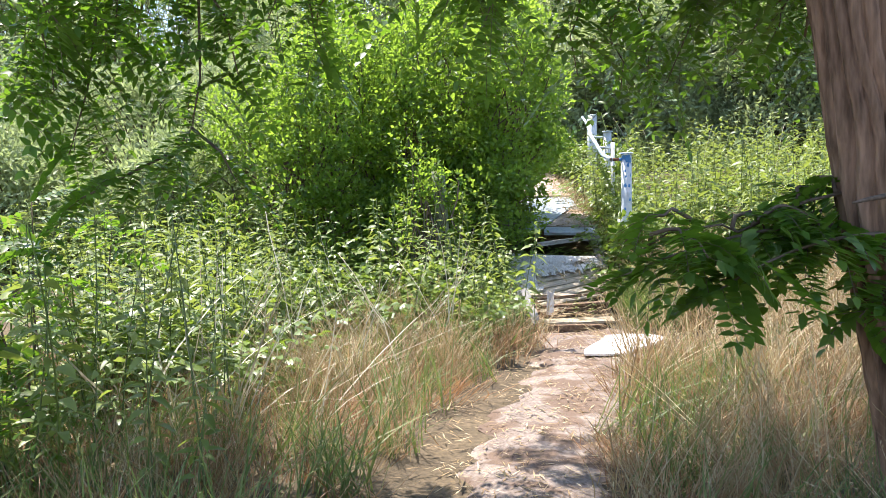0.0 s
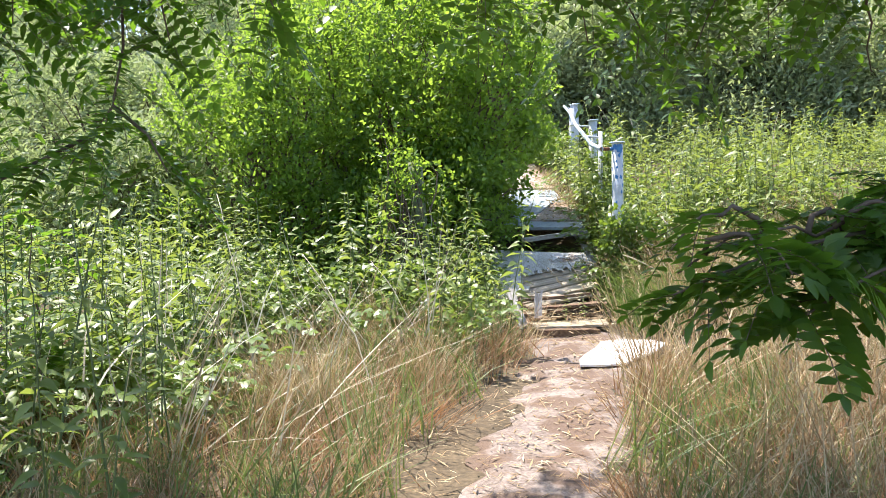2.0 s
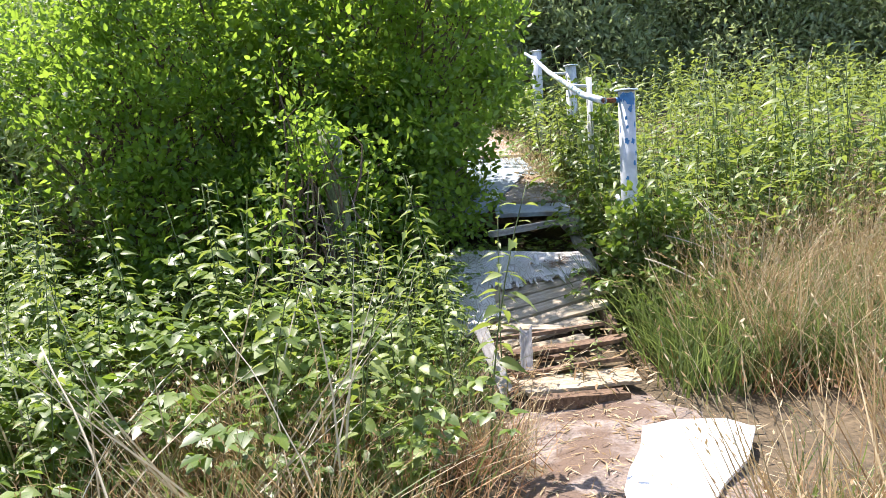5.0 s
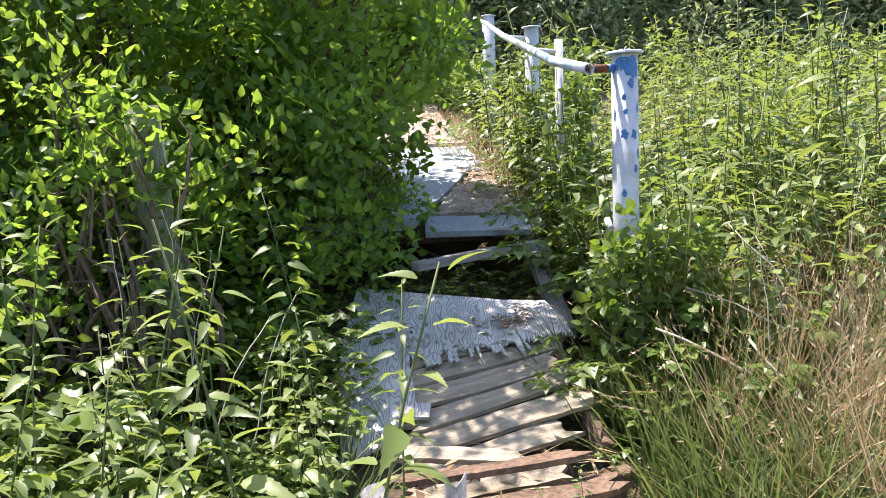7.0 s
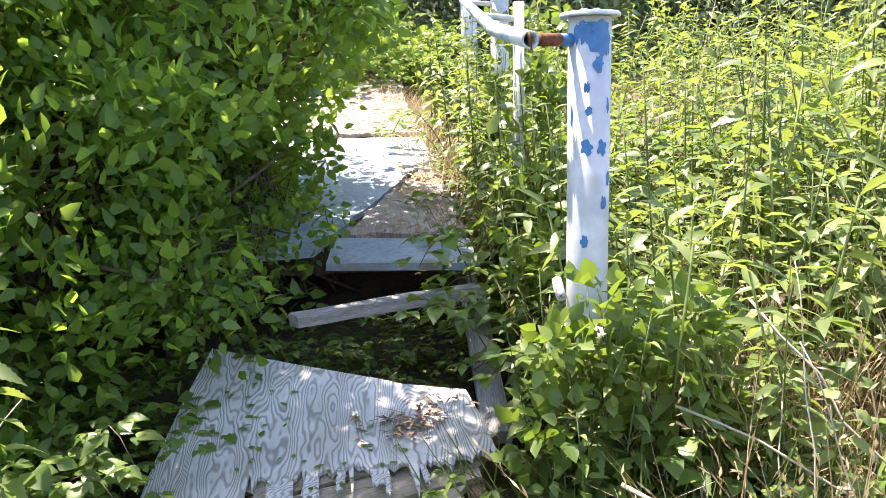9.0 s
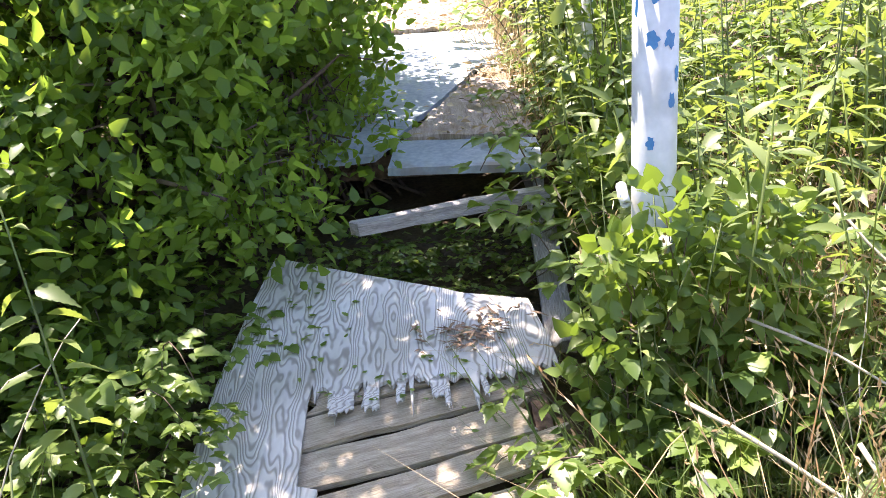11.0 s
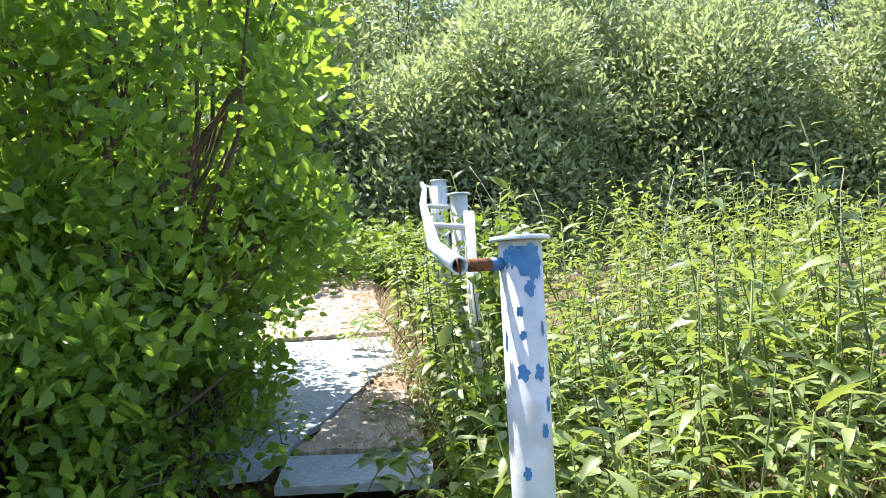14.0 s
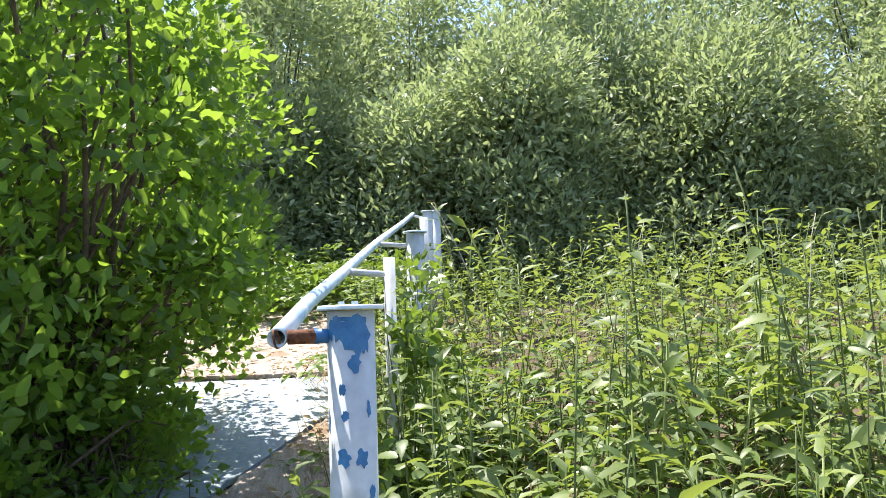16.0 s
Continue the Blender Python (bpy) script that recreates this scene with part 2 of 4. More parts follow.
def leaves(P, D, N, L, W, fine=True, droop=0.25, fold=0.25, saw=False):
    """Leaf blades at P along D, with upper side N, length L and width W; arrays. Gives vertices and triangles."""
    D = unit(D)
    Sd = unit(np.cross(D, N))
    U = np.cross(Sd, D)
    if saw:
        t, F = toothed_outline()
    elif fine:
        t = np.array([(0, 0), (.3, 0), (.68, 0), (1, 0), (.28, .5), (.66, .36), (.28, -.5), (.66, -.36)])
        F = np.array([(0, 1, 4), (4, 1, 2), (4, 2, 5), (5, 2, 3), (0, 6, 1), (6, 2, 1), (6, 7, 2), (7, 3, 2)])
    else:
        t = np.array([(0, 0), (.45, .5), (1, 0), (.45, -.5)])
        F = np.array([(0, 2, 1), (0, 3, 2)])
    V = (P[:, None] + D[:, None] * (t[:, 0] * L[:, None])[..., None] + Sd[:, None] * (t[:, 1] * W[:, None])[..., None]
         + U[:, None] * (fold * np.abs(t[:, 1]) * W[:, None] - droop * t[:, 0] ** 2 * L[:, None])[..., None])
    k = len(t)
    return V.reshape(-1, 3), (F[None] + (np.arange(len(P)) * k)[:, None, None]).reshape(-1, 3)


def join(parts):
    Vs, Fs, o = [], [], 0
    for V, F in parts:
        Vs.append(V)
        Fs.append(F + o)
        o += len(V)
    return np.concatenate(Vs), np.concatenate(Fs)


def tube(points, radii, sides=6, ridges=0.0, seed=0, cap=True):
    """A tube round a line of points, as triangles."""
    p = np.asarray(points, float)
    r = np.broadcast_to(np.asarray(radii, float), (len(p),))
    d = unit(np.gradient(p, axis=0))
    ref = np.array([0.31, 0.95, 0.05]) if abs(d[:, 2]).mean() > 0.6 else np.array([0.0, 0.05, 1.0])
    a = unit(np.cross(d, ref))
    b = np.cross(d, a)
    ang = np.arange(sides) * 2 * math.pi / sides
    rr = r[:, None] * np.ones(sides)
    if ridges:
        g = np.random.default_rng(seed)
        rr = rr * (1 + ridges * g.uniform(-1, 1, (1, sides)) + ridges * 0.5 * g.uniform(-1, 1, rr.shape))
    V = p[:, None] + rr[..., None] * (np.cos(ang)[None, :, None] * a[:, None] + np.sin(ang)[None, :, None] * b[:, None])
    V = V.reshape(-1, 3)
    i, j = np.meshgrid(np.arange(len(p) - 1), np.arange(sides), indexing="ij")
    A, B = i * sides + j, i * sides + (j + 1) % sides
    F = np.concatenate([np.stack([A, B, B + sides], -1).reshape(-1, 3), np.stack([A, B + sides, A + sides], -1).reshape(-1, 3)])
    if cap:
        V = np.concatenate([V, p[:1], p[-1:]])
        n0, n1 = len(V) - 2, len(V) - 1
        j = np.arange(sides)
        e = (len(p) - 1) * sides
        F = np.concatenate([F, np.stack([np.full(sides, n0), (j + 1) % sides, j], -1), np.stack([np.full(sides, n1), e + j, e + (j + 1) % sides], -1)])
    return V, F


def curve_line(a, b, sag, n=8, wob=0.0, g=None):
    a, b = np.asarray(a, float), np.asarray(b, float)
    t = np.linspace(0, 1, n)[:, None]
    p = a + (b - a) * t
    p[:, 2] += sag * (4 * t * (1 - t))[:, 0]
    if wob:
        p[1:-1] += g.normal(0, wob, (n - 2, 3))
    return p


def scatter(templates, X, Y, scale, g, lean=0.18, sink=0.02):
    """Copies of the templates (vertices, triangles) on the ground, turned, leant and scaled, in one mesh."""
    out = []
    for x, y, s in zip(X, Y, scale):
        V, F = templates[g.integers(len(templates))]
        a = g.uniform(0, 2 * math.pi)
        c, sn = math.cos(a), math.sin(a)
        lx, ly = g.normal(0, lean, 2)
        Q = V * s
        Z = Q[:, 2]
        out.append((np.stack([Q[:, 0] * c - Q[:, 1] * sn + lx * Z + x, Q[:, 0] * sn + Q[:, 1] * c + ly * Z + y, Z + float(ground_z(x, y)) - sink], 1), F))
    return join(out)


def box(bm, lo, hi, m=None, bevel=0.0, rough_edge=0.0, g=None):
    vs = [bm.verts.new((x, y, z)) for x in (lo[0], hi[0]) for y in (lo[1], hi[1]) for z in (lo[2], hi[2])]
    fs = [bm.faces.new([vs[i] for i in q]) for q in ((0, 1, 3, 2), (4, 6, 7, 5), (0, 4, 5, 1), (2, 3, 7, 6), (0, 2, 6, 4), (1, 5, 7, 3))]
    if rough_edge:
        for v in vs:
            v.co += Vector(g.normal(0, rough_edge, 3))
    if bevel:
        bmesh.ops.bevel(bm, geom=list({e for f in fs for e in f.edges}), offset=bevel, segments=1, affect='EDGES')
    if m is not None:
        bmesh.ops.transform(bm, matrix=m, verts=bm.verts)


def plank_mesh(name, length, width, thick, mat, seed, ragged=0.0, warp=0.006):
    """A weathered plank along x, with worn edges, warp and ragged ends."""
    g = np.random.default_rng(seed)
    n, k = 14, 5
    V, top = [], []
    for i in range(n):
        u = i / (n - 1)
        for j in range(k):
            v = j / (k - 1)
            x = (u - 0.5) * length
            if i in (0, n - 1):
                x += (g.uniform(-1, 0.3) if i else g.uniform(-0.3, 1)) * ragged
            y = (v - 0.5) * width + (g.normal(0, width * 0.02) if j in (0, k - 1) else 0)
            z = warp * math.sin(u * 3 + seed) + g.normal(0, 0.0012) - (0.003 if j in (0, k - 1) else 0)
            V.append((x, y, z))
    base = len(V)
    V += [(x, y, z - thick) for x, y, z in V]
    F = []
    for i in range(n - 1):
        for j in range(k - 1):
            a = i * k + j
            F.append((a, a + k, a + k + 1, a + 1))
            F.append((base + a, base + a + 1, base + a + k + 1, base + a + k))
        for j, s in ((0, 1), (k - 1, -1)):
            a = i * k + j
            q = (a, base + a, base + a + k, a + k)
            F.append(q if s == 1 else q[::-1])
    for j in range(k - 1):
        F.append((j, j + 1, base + j + 1, base + j))
        a = (n - 1) * k + j
        F.append((a, base + a, base + a + 1, a + 1))
    return mesh_of(name, V, F, mat)


def along(a, b, up=(0, 0, 1), roll=0.0):
    """Matrix whose x axis runs from a to b, at the middle."""
    a, b = Vector(a), Vector(b)
    x = (b - a).normalized()
    y = Vector(up).cross(x).normalized()
    z = x.cross(y)
    m = Matrix((x, y, z)).transposed().to_4x4()
    return Matrix.Translation((a + b) / 2) @ m @ Matrix.Rotation(radians(roll), 4, 'X')


# ---- ground and path ----
xs = np.concatenate([[-400, -150, -60, -30, -18], np.arange(-12, 14.1, 0.25), [20, 32, 60, 150, 400]])
ys = np.concatenate([[-400, -150, -60, -20, -10], np.arange(-5, 26.1, 0.25), [30, 40, 70, 150, 400]])
gx, gy = np.meshgrid(xs, ys, indexing="ij")
near = (np.abs(gx) < 14) & (gy > -5) & (gy < 26)
gz = ground_z(gx, gy) - 0.012 + np.where(near, rng.normal(0, 0.012, gx.shape), 0)
i, j = np.meshgrid(np.arange(len(xs) - 1), np.arange(len(ys) - 1), indexing="ij")
a = i * len(ys) + j
ground = new("ground", mesh_of("ground", np.stack([gx, gy, gz], -1).reshape(-1, 3), np.stack([a, a + len(ys), a + len(ys) + 1, a + 1], -1).reshape(-1, 4), M_SOIL, True))
tagged(ground, "dark soil littered with dead plants under the undergrowth", "ground", kind="structure")


def path_mid(y):
    return np.interp(y, [-4, 0, 2.4, 3.5, 4.2, 5.4, 6.4, 7.2, 8.0], [-0.1, 0.05, 0.25, 0.42, 0.5, 0.92, 1.22, 1.35, 1.35])


def path_half(y):
    return np.interp(y, [-4, 0, 3.5, 5.4, 6.4, 7.2, 8.0], [0.38, 0.36, 0.36, 0.40, 0.52, 0.50, 0.42])


py = np.arange(-4, 8.0, 0.06)
pu = np.linspace(-1, 1, 21)
edge = path_half(py) * (1 + 0.16 * np.sin(py * 7) + 0.1 * np.sin(py * 17 + 1))
PX = path_mid(py)[:, None] + pu[None] * edge[:, None]
PY = np.repeat(py[:, None], 21, 1)
PZ = ground_z(PX, PY) + 0.022 - 0.05 * np.abs(pu[None]) ** 4 + rng.normal(0, 0.004, PX.shape) + 0.012 * np.sin(PX * 9) * np.sin(PY * 6)
i, j = np.meshgrid(np.arange(len(py) - 1), np.arange(20), indexing="ij")
a = i * 21 + j
path_ob = new("path", mesh_of("path", np.stack([PX, PY, PZ], -1).reshape(-1, 3), np.stack([a, a + 1, a + 22, a + 21], -1).reshape(-1, 4), M_PATH, True))
tagged(path_ob, "trodden footpath of pale dry earth", "path", kind="structure")

# ---- white sheet on the path ----
g = np.random.default_rng(3)
bm = bmesh.new()
outline = [(1.08, 6.28), (1.24, 6.24), (1.42, 6.26), (1.55, 6.42), (1.74, 6.60), (1.93, 6.98), (1.86, 7.13), (1.62, 7.18), (1.44, 7.12), (1.33, 6.85), (1.22, 6.62), (1.13, 6.45)]
f = bm.faces.new([bm.verts.new((x + g.normal(0, .01), y + g.normal(0, .01), 0.055)) for x, y in outline])
ex = bmesh.ops.extrude_face_region(bm, geom=[f])
for v in ex["geom"]:
    if isinstance(v, bmesh.types.BMVert):
        v.co.z = 0.040
sheet = new("white_board", bm_mesh("white_board", bm, M_BOARD))
tagged(sheet, "broken white sheet lying flat on the dirt path", "board")

# ---- gangway ----
DECK_S = 0.17


def deck_z(y):
    return 0.84 + DECK_S * (y - 10.65)


gang = thing("gangway", "rising timber gangway with peeling blue-grey boards and holes", "gangway", loc=(1.5, 12.5, 0))
gang_inv = Matrix.Translation((-1.5, -12.5, 0))


def gang_part(name, me, m, label=""):
    ob = part(name, me, gang, label)
    ob.matrix_basis = gang_inv @ m
    return ob


def slab(corners, thick, dz=0.0, seed=0, wear=0.012):
    """A deck panel from its outline on the deck's slope, with a slightly frayed edge."""
    g = np.random.default_rng(seed)
    pts = []
    for (x0, y0), (x1, y1) in zip(corners, corners[1:] + corners[:1]):
        n = max(2, int(math.hypot(x1 - x0, y1 - y0) / 0.07))
        for q in range(n):
            t = q / n
            pts.append((x0 + (x1 - x0) * t + g.normal(0, wear) * (q > 0), y0 + (y1 - y0) * t + g.normal(0, wear) * (q > 0)))
    bm = bmesh.new()
    f = bm.faces.new([bm.verts.new((x, y, deck_z(y) + dz)) for x, y in pts])
    f.normal_update()
    if f.normal.z < 0:
        f.normal_flip()
    ex = bmesh.ops.extrude_face_region(bm, geom=[f])
    for v in ex["geom"]:
        if isinstance(v, bmesh.types.BMVert):
            v.co.z -= thick
    bmesh.ops.recalc_face_normals(bm, faces=bm.faces)
    return bm


I4 = Matrix.Identity(4)
gang_part("front_board", bm_mesh("front_board", slab([(1.36, 10.66), (2.06, 10.58), (2.07, 10.93), (1.40, 11.02)], 0.035, 0, 1, 0.003), M_BLUEGREY), I4, "pale blue-grey painted board")
gang_part("torn_panel", bm_mesh("torn_panel", slab([(1.44, 11.05), (2.06, 10.96), (2.12, 12.3), (1.99, 12.32)], 0.03, 0.012, 2), M_DECKPLY), I4, "bleached torn plywood panel with leaf litter")
gang_part("blue_panel", bm_mesh("blue_panel", slab([(0.55, 10.75), (1.30, 10.82), (1.96, 12.36), (2.13, 12.36), (2.14, 13.42), (0.55, 13.42)], 0.028, 0.002, 3, 0.006), M_BLUEGREY), I4, "blue-grey painted plywood panel")
gang_part("far_panel", bm_mesh("far_panel", slab([(0.6, 13.46), (2.15, 13.46), (2.2, 15.5), (0.6, 15.5)], 0.03, 0.03, 4, 0.01), M_DECKPLY), I4, "bleached plywood panel with dead leaves")
gang_part("end_panel", bm_mesh("end_panel", slab([(0.65, 15.52), (2.2, 15.52), (2.5, 18.6), (0.7, 18.6)], 0.03, 0.02, 5, 0.01), M_DECKPLY), I4)
for k, (x, label) in enumerate(((0.62, ""), (2.03, ""))):
    gang_part("stringer", plank_mesh("stringer", 8.2, 0.05, 0.18, M_PLANK_GREY, 20 + k), along((x, 10.62, deck_z(10.62) - 0.045), (x + 0.1, 18.7, deck_z(18.7) - 0.045)))
for y in (11.02, 12.1, 13.44, 14.6, 15.5, 17.0):
    gang_part("joist", plank_mesh("joist", 1.5, 0.05, 0.12, M_ROT, int(y * 10)), along((0.62, y, deck_z(y) - 0.05), (2.1, y, deck_z(y) - 0.05)))
# bare cross beam over the hole and the fallen stringer
gang_part("cross_beam", plank_mesh("cross_beam", 0.78, 0.075, 0.05, M_PLANK_GREY, 31, 0.03), along((1.22, 10.16, 0.74), (1.98, 10.2, 0.81)), "bare weathered cross beam")
gang_part("side_beam", plank_mesh("side_beam", 1.05, 0.10, 0.05, M_PLANK_GREY, 32, 0.03), along((2.0, 10.5, 0.74), (1.91, 9.5, 0.45)), "fallen weathered side beam")
for x, y in ((0.66, 10.8), (2.08, 10.75), (0.7, 13.4), (2.1, 13.4), (0.72, 17.2), (2.3, 17.2)):
    gz0 = float(ground_z(x, y)) - 0.1
    gang_part("support", bm_mesh("support", (lambda b: (box(b, (-0.05, -0.05, gz0), (0.05, 0.05, deck_z(y) - 0.06), bevel=0.006), b)[1])(bmesh.new()), M_ROT), Matrix.Translation((x, y, 0)))

# ---- collapsed plywood steps ----
ramp = thing("collapsed_ramp", "collapsed grey plywood ramp with torn veneer over loose planks", "ramp", loc=(1.3, 9.3, 0))


def ply_z(x, y):
    return 0.42 + 0.30 * (y - 9.45) + 0.20 * (x - 1.1)


def ramp_part(name, me, m=I4, label=""):
    ob = part(name, me, ramp, label)
    ob.matrix_basis = Matrix.Translation((-1.3, -9.3, 0)) @ m
    return ob


g = np.random.default_rng(11)
# veneer outline: whole at the top, splintered along the lower edge
top = [(0.90, 10.20), (1.22, 9.96), (1.54, 9.73), (1.60, 9.68), (1.81, 9.56), (1.84, 9.36), (1.85, 9.20)]
low = []
x = 1.83
while x > 1.10:
    u = (x - 1.1) / 0.73
    y_mid = 9.41 - 0.16 * u
    step = g.uniform(0.012, 0.04)
    deep = g.choice([0.0, 0.02, 0.05, 0.14], p=[.35, .3, .2, .15])
    low += [(x, y_mid + g.normal(0, .012)), (x - step * 0.5, y_mid - deep)]
    x -= step
low += [(1.09, 9.40), (1.08, 9.05), (1.14, 9.02), (1.12, 8.93), (1.02, 8.98), (0.90, 8.84), (0.74, 8.80)]
left = [(0.74, 9.2), (0.77, 9.55), (0.83, 9.9)]
pts = top + low + left
bm = bmesh.new()
f = bm.faces.new([bm.verts.new((x, y, ply_z(x, y))) for x, y in pts])
f.normal_update()
if f.normal.z < 0:
    f.normal_flip()
ex = bmesh.ops.extrude_face_region(bm, geom=[f])
for v in ex["geom"]:
    if isinstance(v, bmesh.types.BMVert):
        v.co.z -= 0.014
bmesh.ops.triangulate(bm, faces=[f for f in bm.faces if len(f.verts) > 4])
bmesh.ops.recalc_face_normals(bm, faces=bm.faces)
bmesh.ops.translate(bm, verts=bm.verts, vec=(-1.3, -9.3, 0))
ob = part("plywood_sheet", bm_mesh("plywood_sheet", bm, M_PLY), ramp, "silver-grey plywood with wavy grain and torn edge")
for k in range(11):          # hanging splinters
    x = g.uniform(1.15, 1.62)
    y = 9.40 - 0.16 * (x - 1.1) / 0.73
    ramp_part("splinter", plank_mesh("splinter", g.uniform(.12, .24), g.uniform(.014, .035), 0.005, M_PLY, 50 + k, 0.04, 0.002),
              along((x, y + 0.05, ply_z(x, y) + 0.006), (x + g.normal(0, .012), y - 0.11, ply_z(x, y - .11) + 0.012)))
# planks under the veneer, stepping down towards the ground
for k, (y, xl, xr, tilt) in enumerate(((9.40, 1.05, 1.80, .0), (9.27, 1.02, 1.86, .012), (9.13, 1.0, 1.76, .0), (8.99, 1.0, 1.87, .016), (8.85, .98, 1.84, -.008), (8.71, 1.0, 1.70, .03), (8.57, .95, 1.62, -.03))):
    za = ply_z(xl, y) - 0.03 - 0.012 * max(0, k - 3)
    zb = ply_z(xr, y) - 0.03 - 0.02 * max(0, k - 3)
    ramp_part("plank", plank_mesh("plank", xr - xl, (0.135, 0.12, 0.135, 0.115, 0.135, 0.12, 0.125)[k], 0.022, M_PLANK, 70 + k, 0.07, 0.010), along((xl, y - tilt, za), (xr, y + tilt, zb), up=(-.2, -.3, 1)))
for k, (x, ya, yb) in enumerate(((1.04, 8.35, 9.95), (1.78, 8.55, 9.35))):
    ramp_part("bearer", plank_mesh("bearer", yb - ya, 0.05, 0.09, M_ROT, 90 + k), along((x, ya, ply_z(x, ya) - 0.07), (x, yb, ply_z(x, yb) - 0.07)))
# lower broken boards
for k, (a0, b0, w, m) in enumerate((((0.86, 8.42, .24), (1.62, 8.36, .30), .12, M_ROT), ((0.98, 8.20, .20), (1.72, 8.25, .22), .13, M_ROT), ((1.0, 8.02, .12), (1.66, 8.10, .13), .14, M_ROT),
                                    ((.92, 8.60, .27), (1.42, 8.44, .26), .09, M_PLANK), ((1.2, 8.12, .16), (1.8, 8.42, .2), .08, M_ROT))):
    ramp_part("broken_board", plank_mesh("broken_board", (Vector(b0) - Vector(a0)).length, w, 0.022, m, 110 + k, 0.07, 0.007), along(a0, b0, roll=g.uniform(-14, 14)))
ramp_part("front_leg", plank_mesh("front_leg", 0.46, 0.075, 0.05, M_PLANK_GREY, 131, 0.03), along((0.93, 7.74, 0.01), (0.82, 8.12, 0.38), up=(0, 1, 0)), "bleached split timber leg")
ramp_part("inner_leg", plank_mesh("inner_leg", 0.36, 0.07, 0.025, M_PLANK_GREY, 132, 0.07), along((1.06, 7.98, 0.02), (1.10, 8.16, 0.36), up=(0, 1, 0)), "bleached split timber leg")
ramp_part("sill", plank_mesh("sill", 0.55, 0.10, 0.07, M_ROT, 133, 0.03), along((1.02, 7.62, 0.075), (1.52, 7.66, 0.075)))
ramp_part("lower_tread", plank_mesh("lower_tread", 0.72, 0.34, 0.02, M_PLANK, 134, 0.06), along((0.96, 7.86, 0.085), (1.64, 7.92, 0.10)), "splintered weathered tread")

# ---- posts and handrail ----
rail_thing = thing("handrail", "peeling white and blue steel pipe handrail on welded posts", "handrail", loc=(2.12, 9.24, 0))


def rail_part(name, me, label="", parent=None):
    ob = part(name, me, parent or rail_thing, label)
    if parent is None:
        ob.matrix_basis = Matrix.Translation((-2.12, -9.24, 0))
    return ob


def blotch(cx, cz, rx, rz, seed, r, c):
    """A flake of blue paint on a pipe of radius r round c: a patch bent to the pipe, angle cx in degrees."""
    g = np.random.default_rng(seed)
    n = 18
    V = [(c[0] + (r + .0015) * math.sin(radians(cx)), c[1] - (r + .0015) * math.cos(radians(cx)), cz)]
    rim = [1 + 0.30 * g.uniform(-1, 1) for _ in range(n)]
    for ring in (0.5, 1.0):
        for q in range(n):
            t = 2 * math.pi * q / n
            ang = radians(cx) + ring * rim[q] * rx / r * math.cos(t)
            V.append((c[0] + (r + .0015) * math.sin(ang), c[1] - (r + .0015) * math.cos(ang), cz + ring * rim[q] * rz * math.sin(t)))
    F = [(0, 1 + q, 1 + (q + 1) % n) for q in range(n)] + [(1 + q, 1 + n + q, 1 + n + (q + 1) % n, 1 + (q + 1) % n) for q in range(n)]
    return mesh_of("paint_flake", V, F, M_BLUE)


def big_post(x, y, z0, z1, r, flange, mats, sides=40):
    V, F = tube([(x, y, z0), (x, y, (z0 + z1) / 2), (x, y, z1 - 0.008)], r, sides)
    po = rail_part("post", mesh_of("post", V, F, mats, True), "white painted steel pipe post with blue paint showing")
    bm = bmesh.new()
    bmesh.ops.create_cone(bm, cap_ends=True, segments=40, radius1=flange, radius2=flange * 0.96, depth=0.012, matrix=Matrix.Translation((x, y, z1)))
    bmesh.ops.bevel(bm, geom=[e for e in bm.edges if e.calc_face_angle(0) > 1], offset=0.003, segments=1, affect='EDGES')
    part("cap_plate", bm_mesh("cap_plate", bm, M_PALEBLUE), po, "pale blue flat cap plate")
    return po


P1 = (2.12, 9.24)
p1 = big_post(2.12, 9.24, 0.12, 1.775, 0.06, 0.086, M_WHITE)
for k, (ax, dz, rx, rz) in enumerate(((-30, .05, .018, .03), (15, .07, .034, .05), (0, .035, .05, .012), (38, .075, .014, .035), (-48, .055, .008, .035), (12, .135, .014, .022), (-18, .2, .008, .014), (-12, .265, .009, .013), (-18, .365, .016, .020), (26, .365, .015, .022),
                                         (52, .45, .009, .02), (45, .25, .006, .02), (34, .52, .010, .02), (-62, .28, .006, .03), (-20, .63, .012, .016))):
    part("paint_flake", blotch(ax - 6, 1.775 - dz, rx, rz, 200 + k, 0.06, P1), p1, "patch of old blue paint")
for ax, dz in ((-50, 0.009), (20, 0.009)):
    bm = bmesh.new()
    bmesh.ops.create_cone(bm, cap_ends=True, segments=6, radius1=0.011, radius2=0.009, depth=0.012, matrix=Matrix.Translation((2.12 + .03 * math.sin(radians(ax)), 9.24 - .03 * math.cos(radians(ax)), 1.775 + dz)))
    part("bolt", bm_mesh("bolt", bm, M_WHITE), p1)
RAIL = [(1.94, 9.20, 1.705), (1.985, 9.9, 1.80), (2.12, 10.9, 1.965), (2.34, 12.55, 2.24), (2.72, 15.0, 2.66), (2.99, 17.0, 2.99)]


def hollow(points, r, sides=20, wall=0.006):
    """A pipe with an open bored end at its first point."""
    V, F = tube(points, r, sides, cap=False)
    q = np.asarray(points, float)
    Vi, Fi = tube([q[0], q[0] + (q[1] - q[0]) * 0.25], r - wall, sides, cap=False)
    Fi = Fi[:, ::-1] + len(V)
    j = np.arange(sides)
    A, B = j, (j + 1) % sides
    C, E = len(V) + j, len(V) + (j + 1) % sides
    ring = np.concatenate([np.stack([A, C, E], -1), np.stack([A, E, B], -1)])
    return np.concatenate([V, Vi]), np.concatenate([F, Fi, ring])


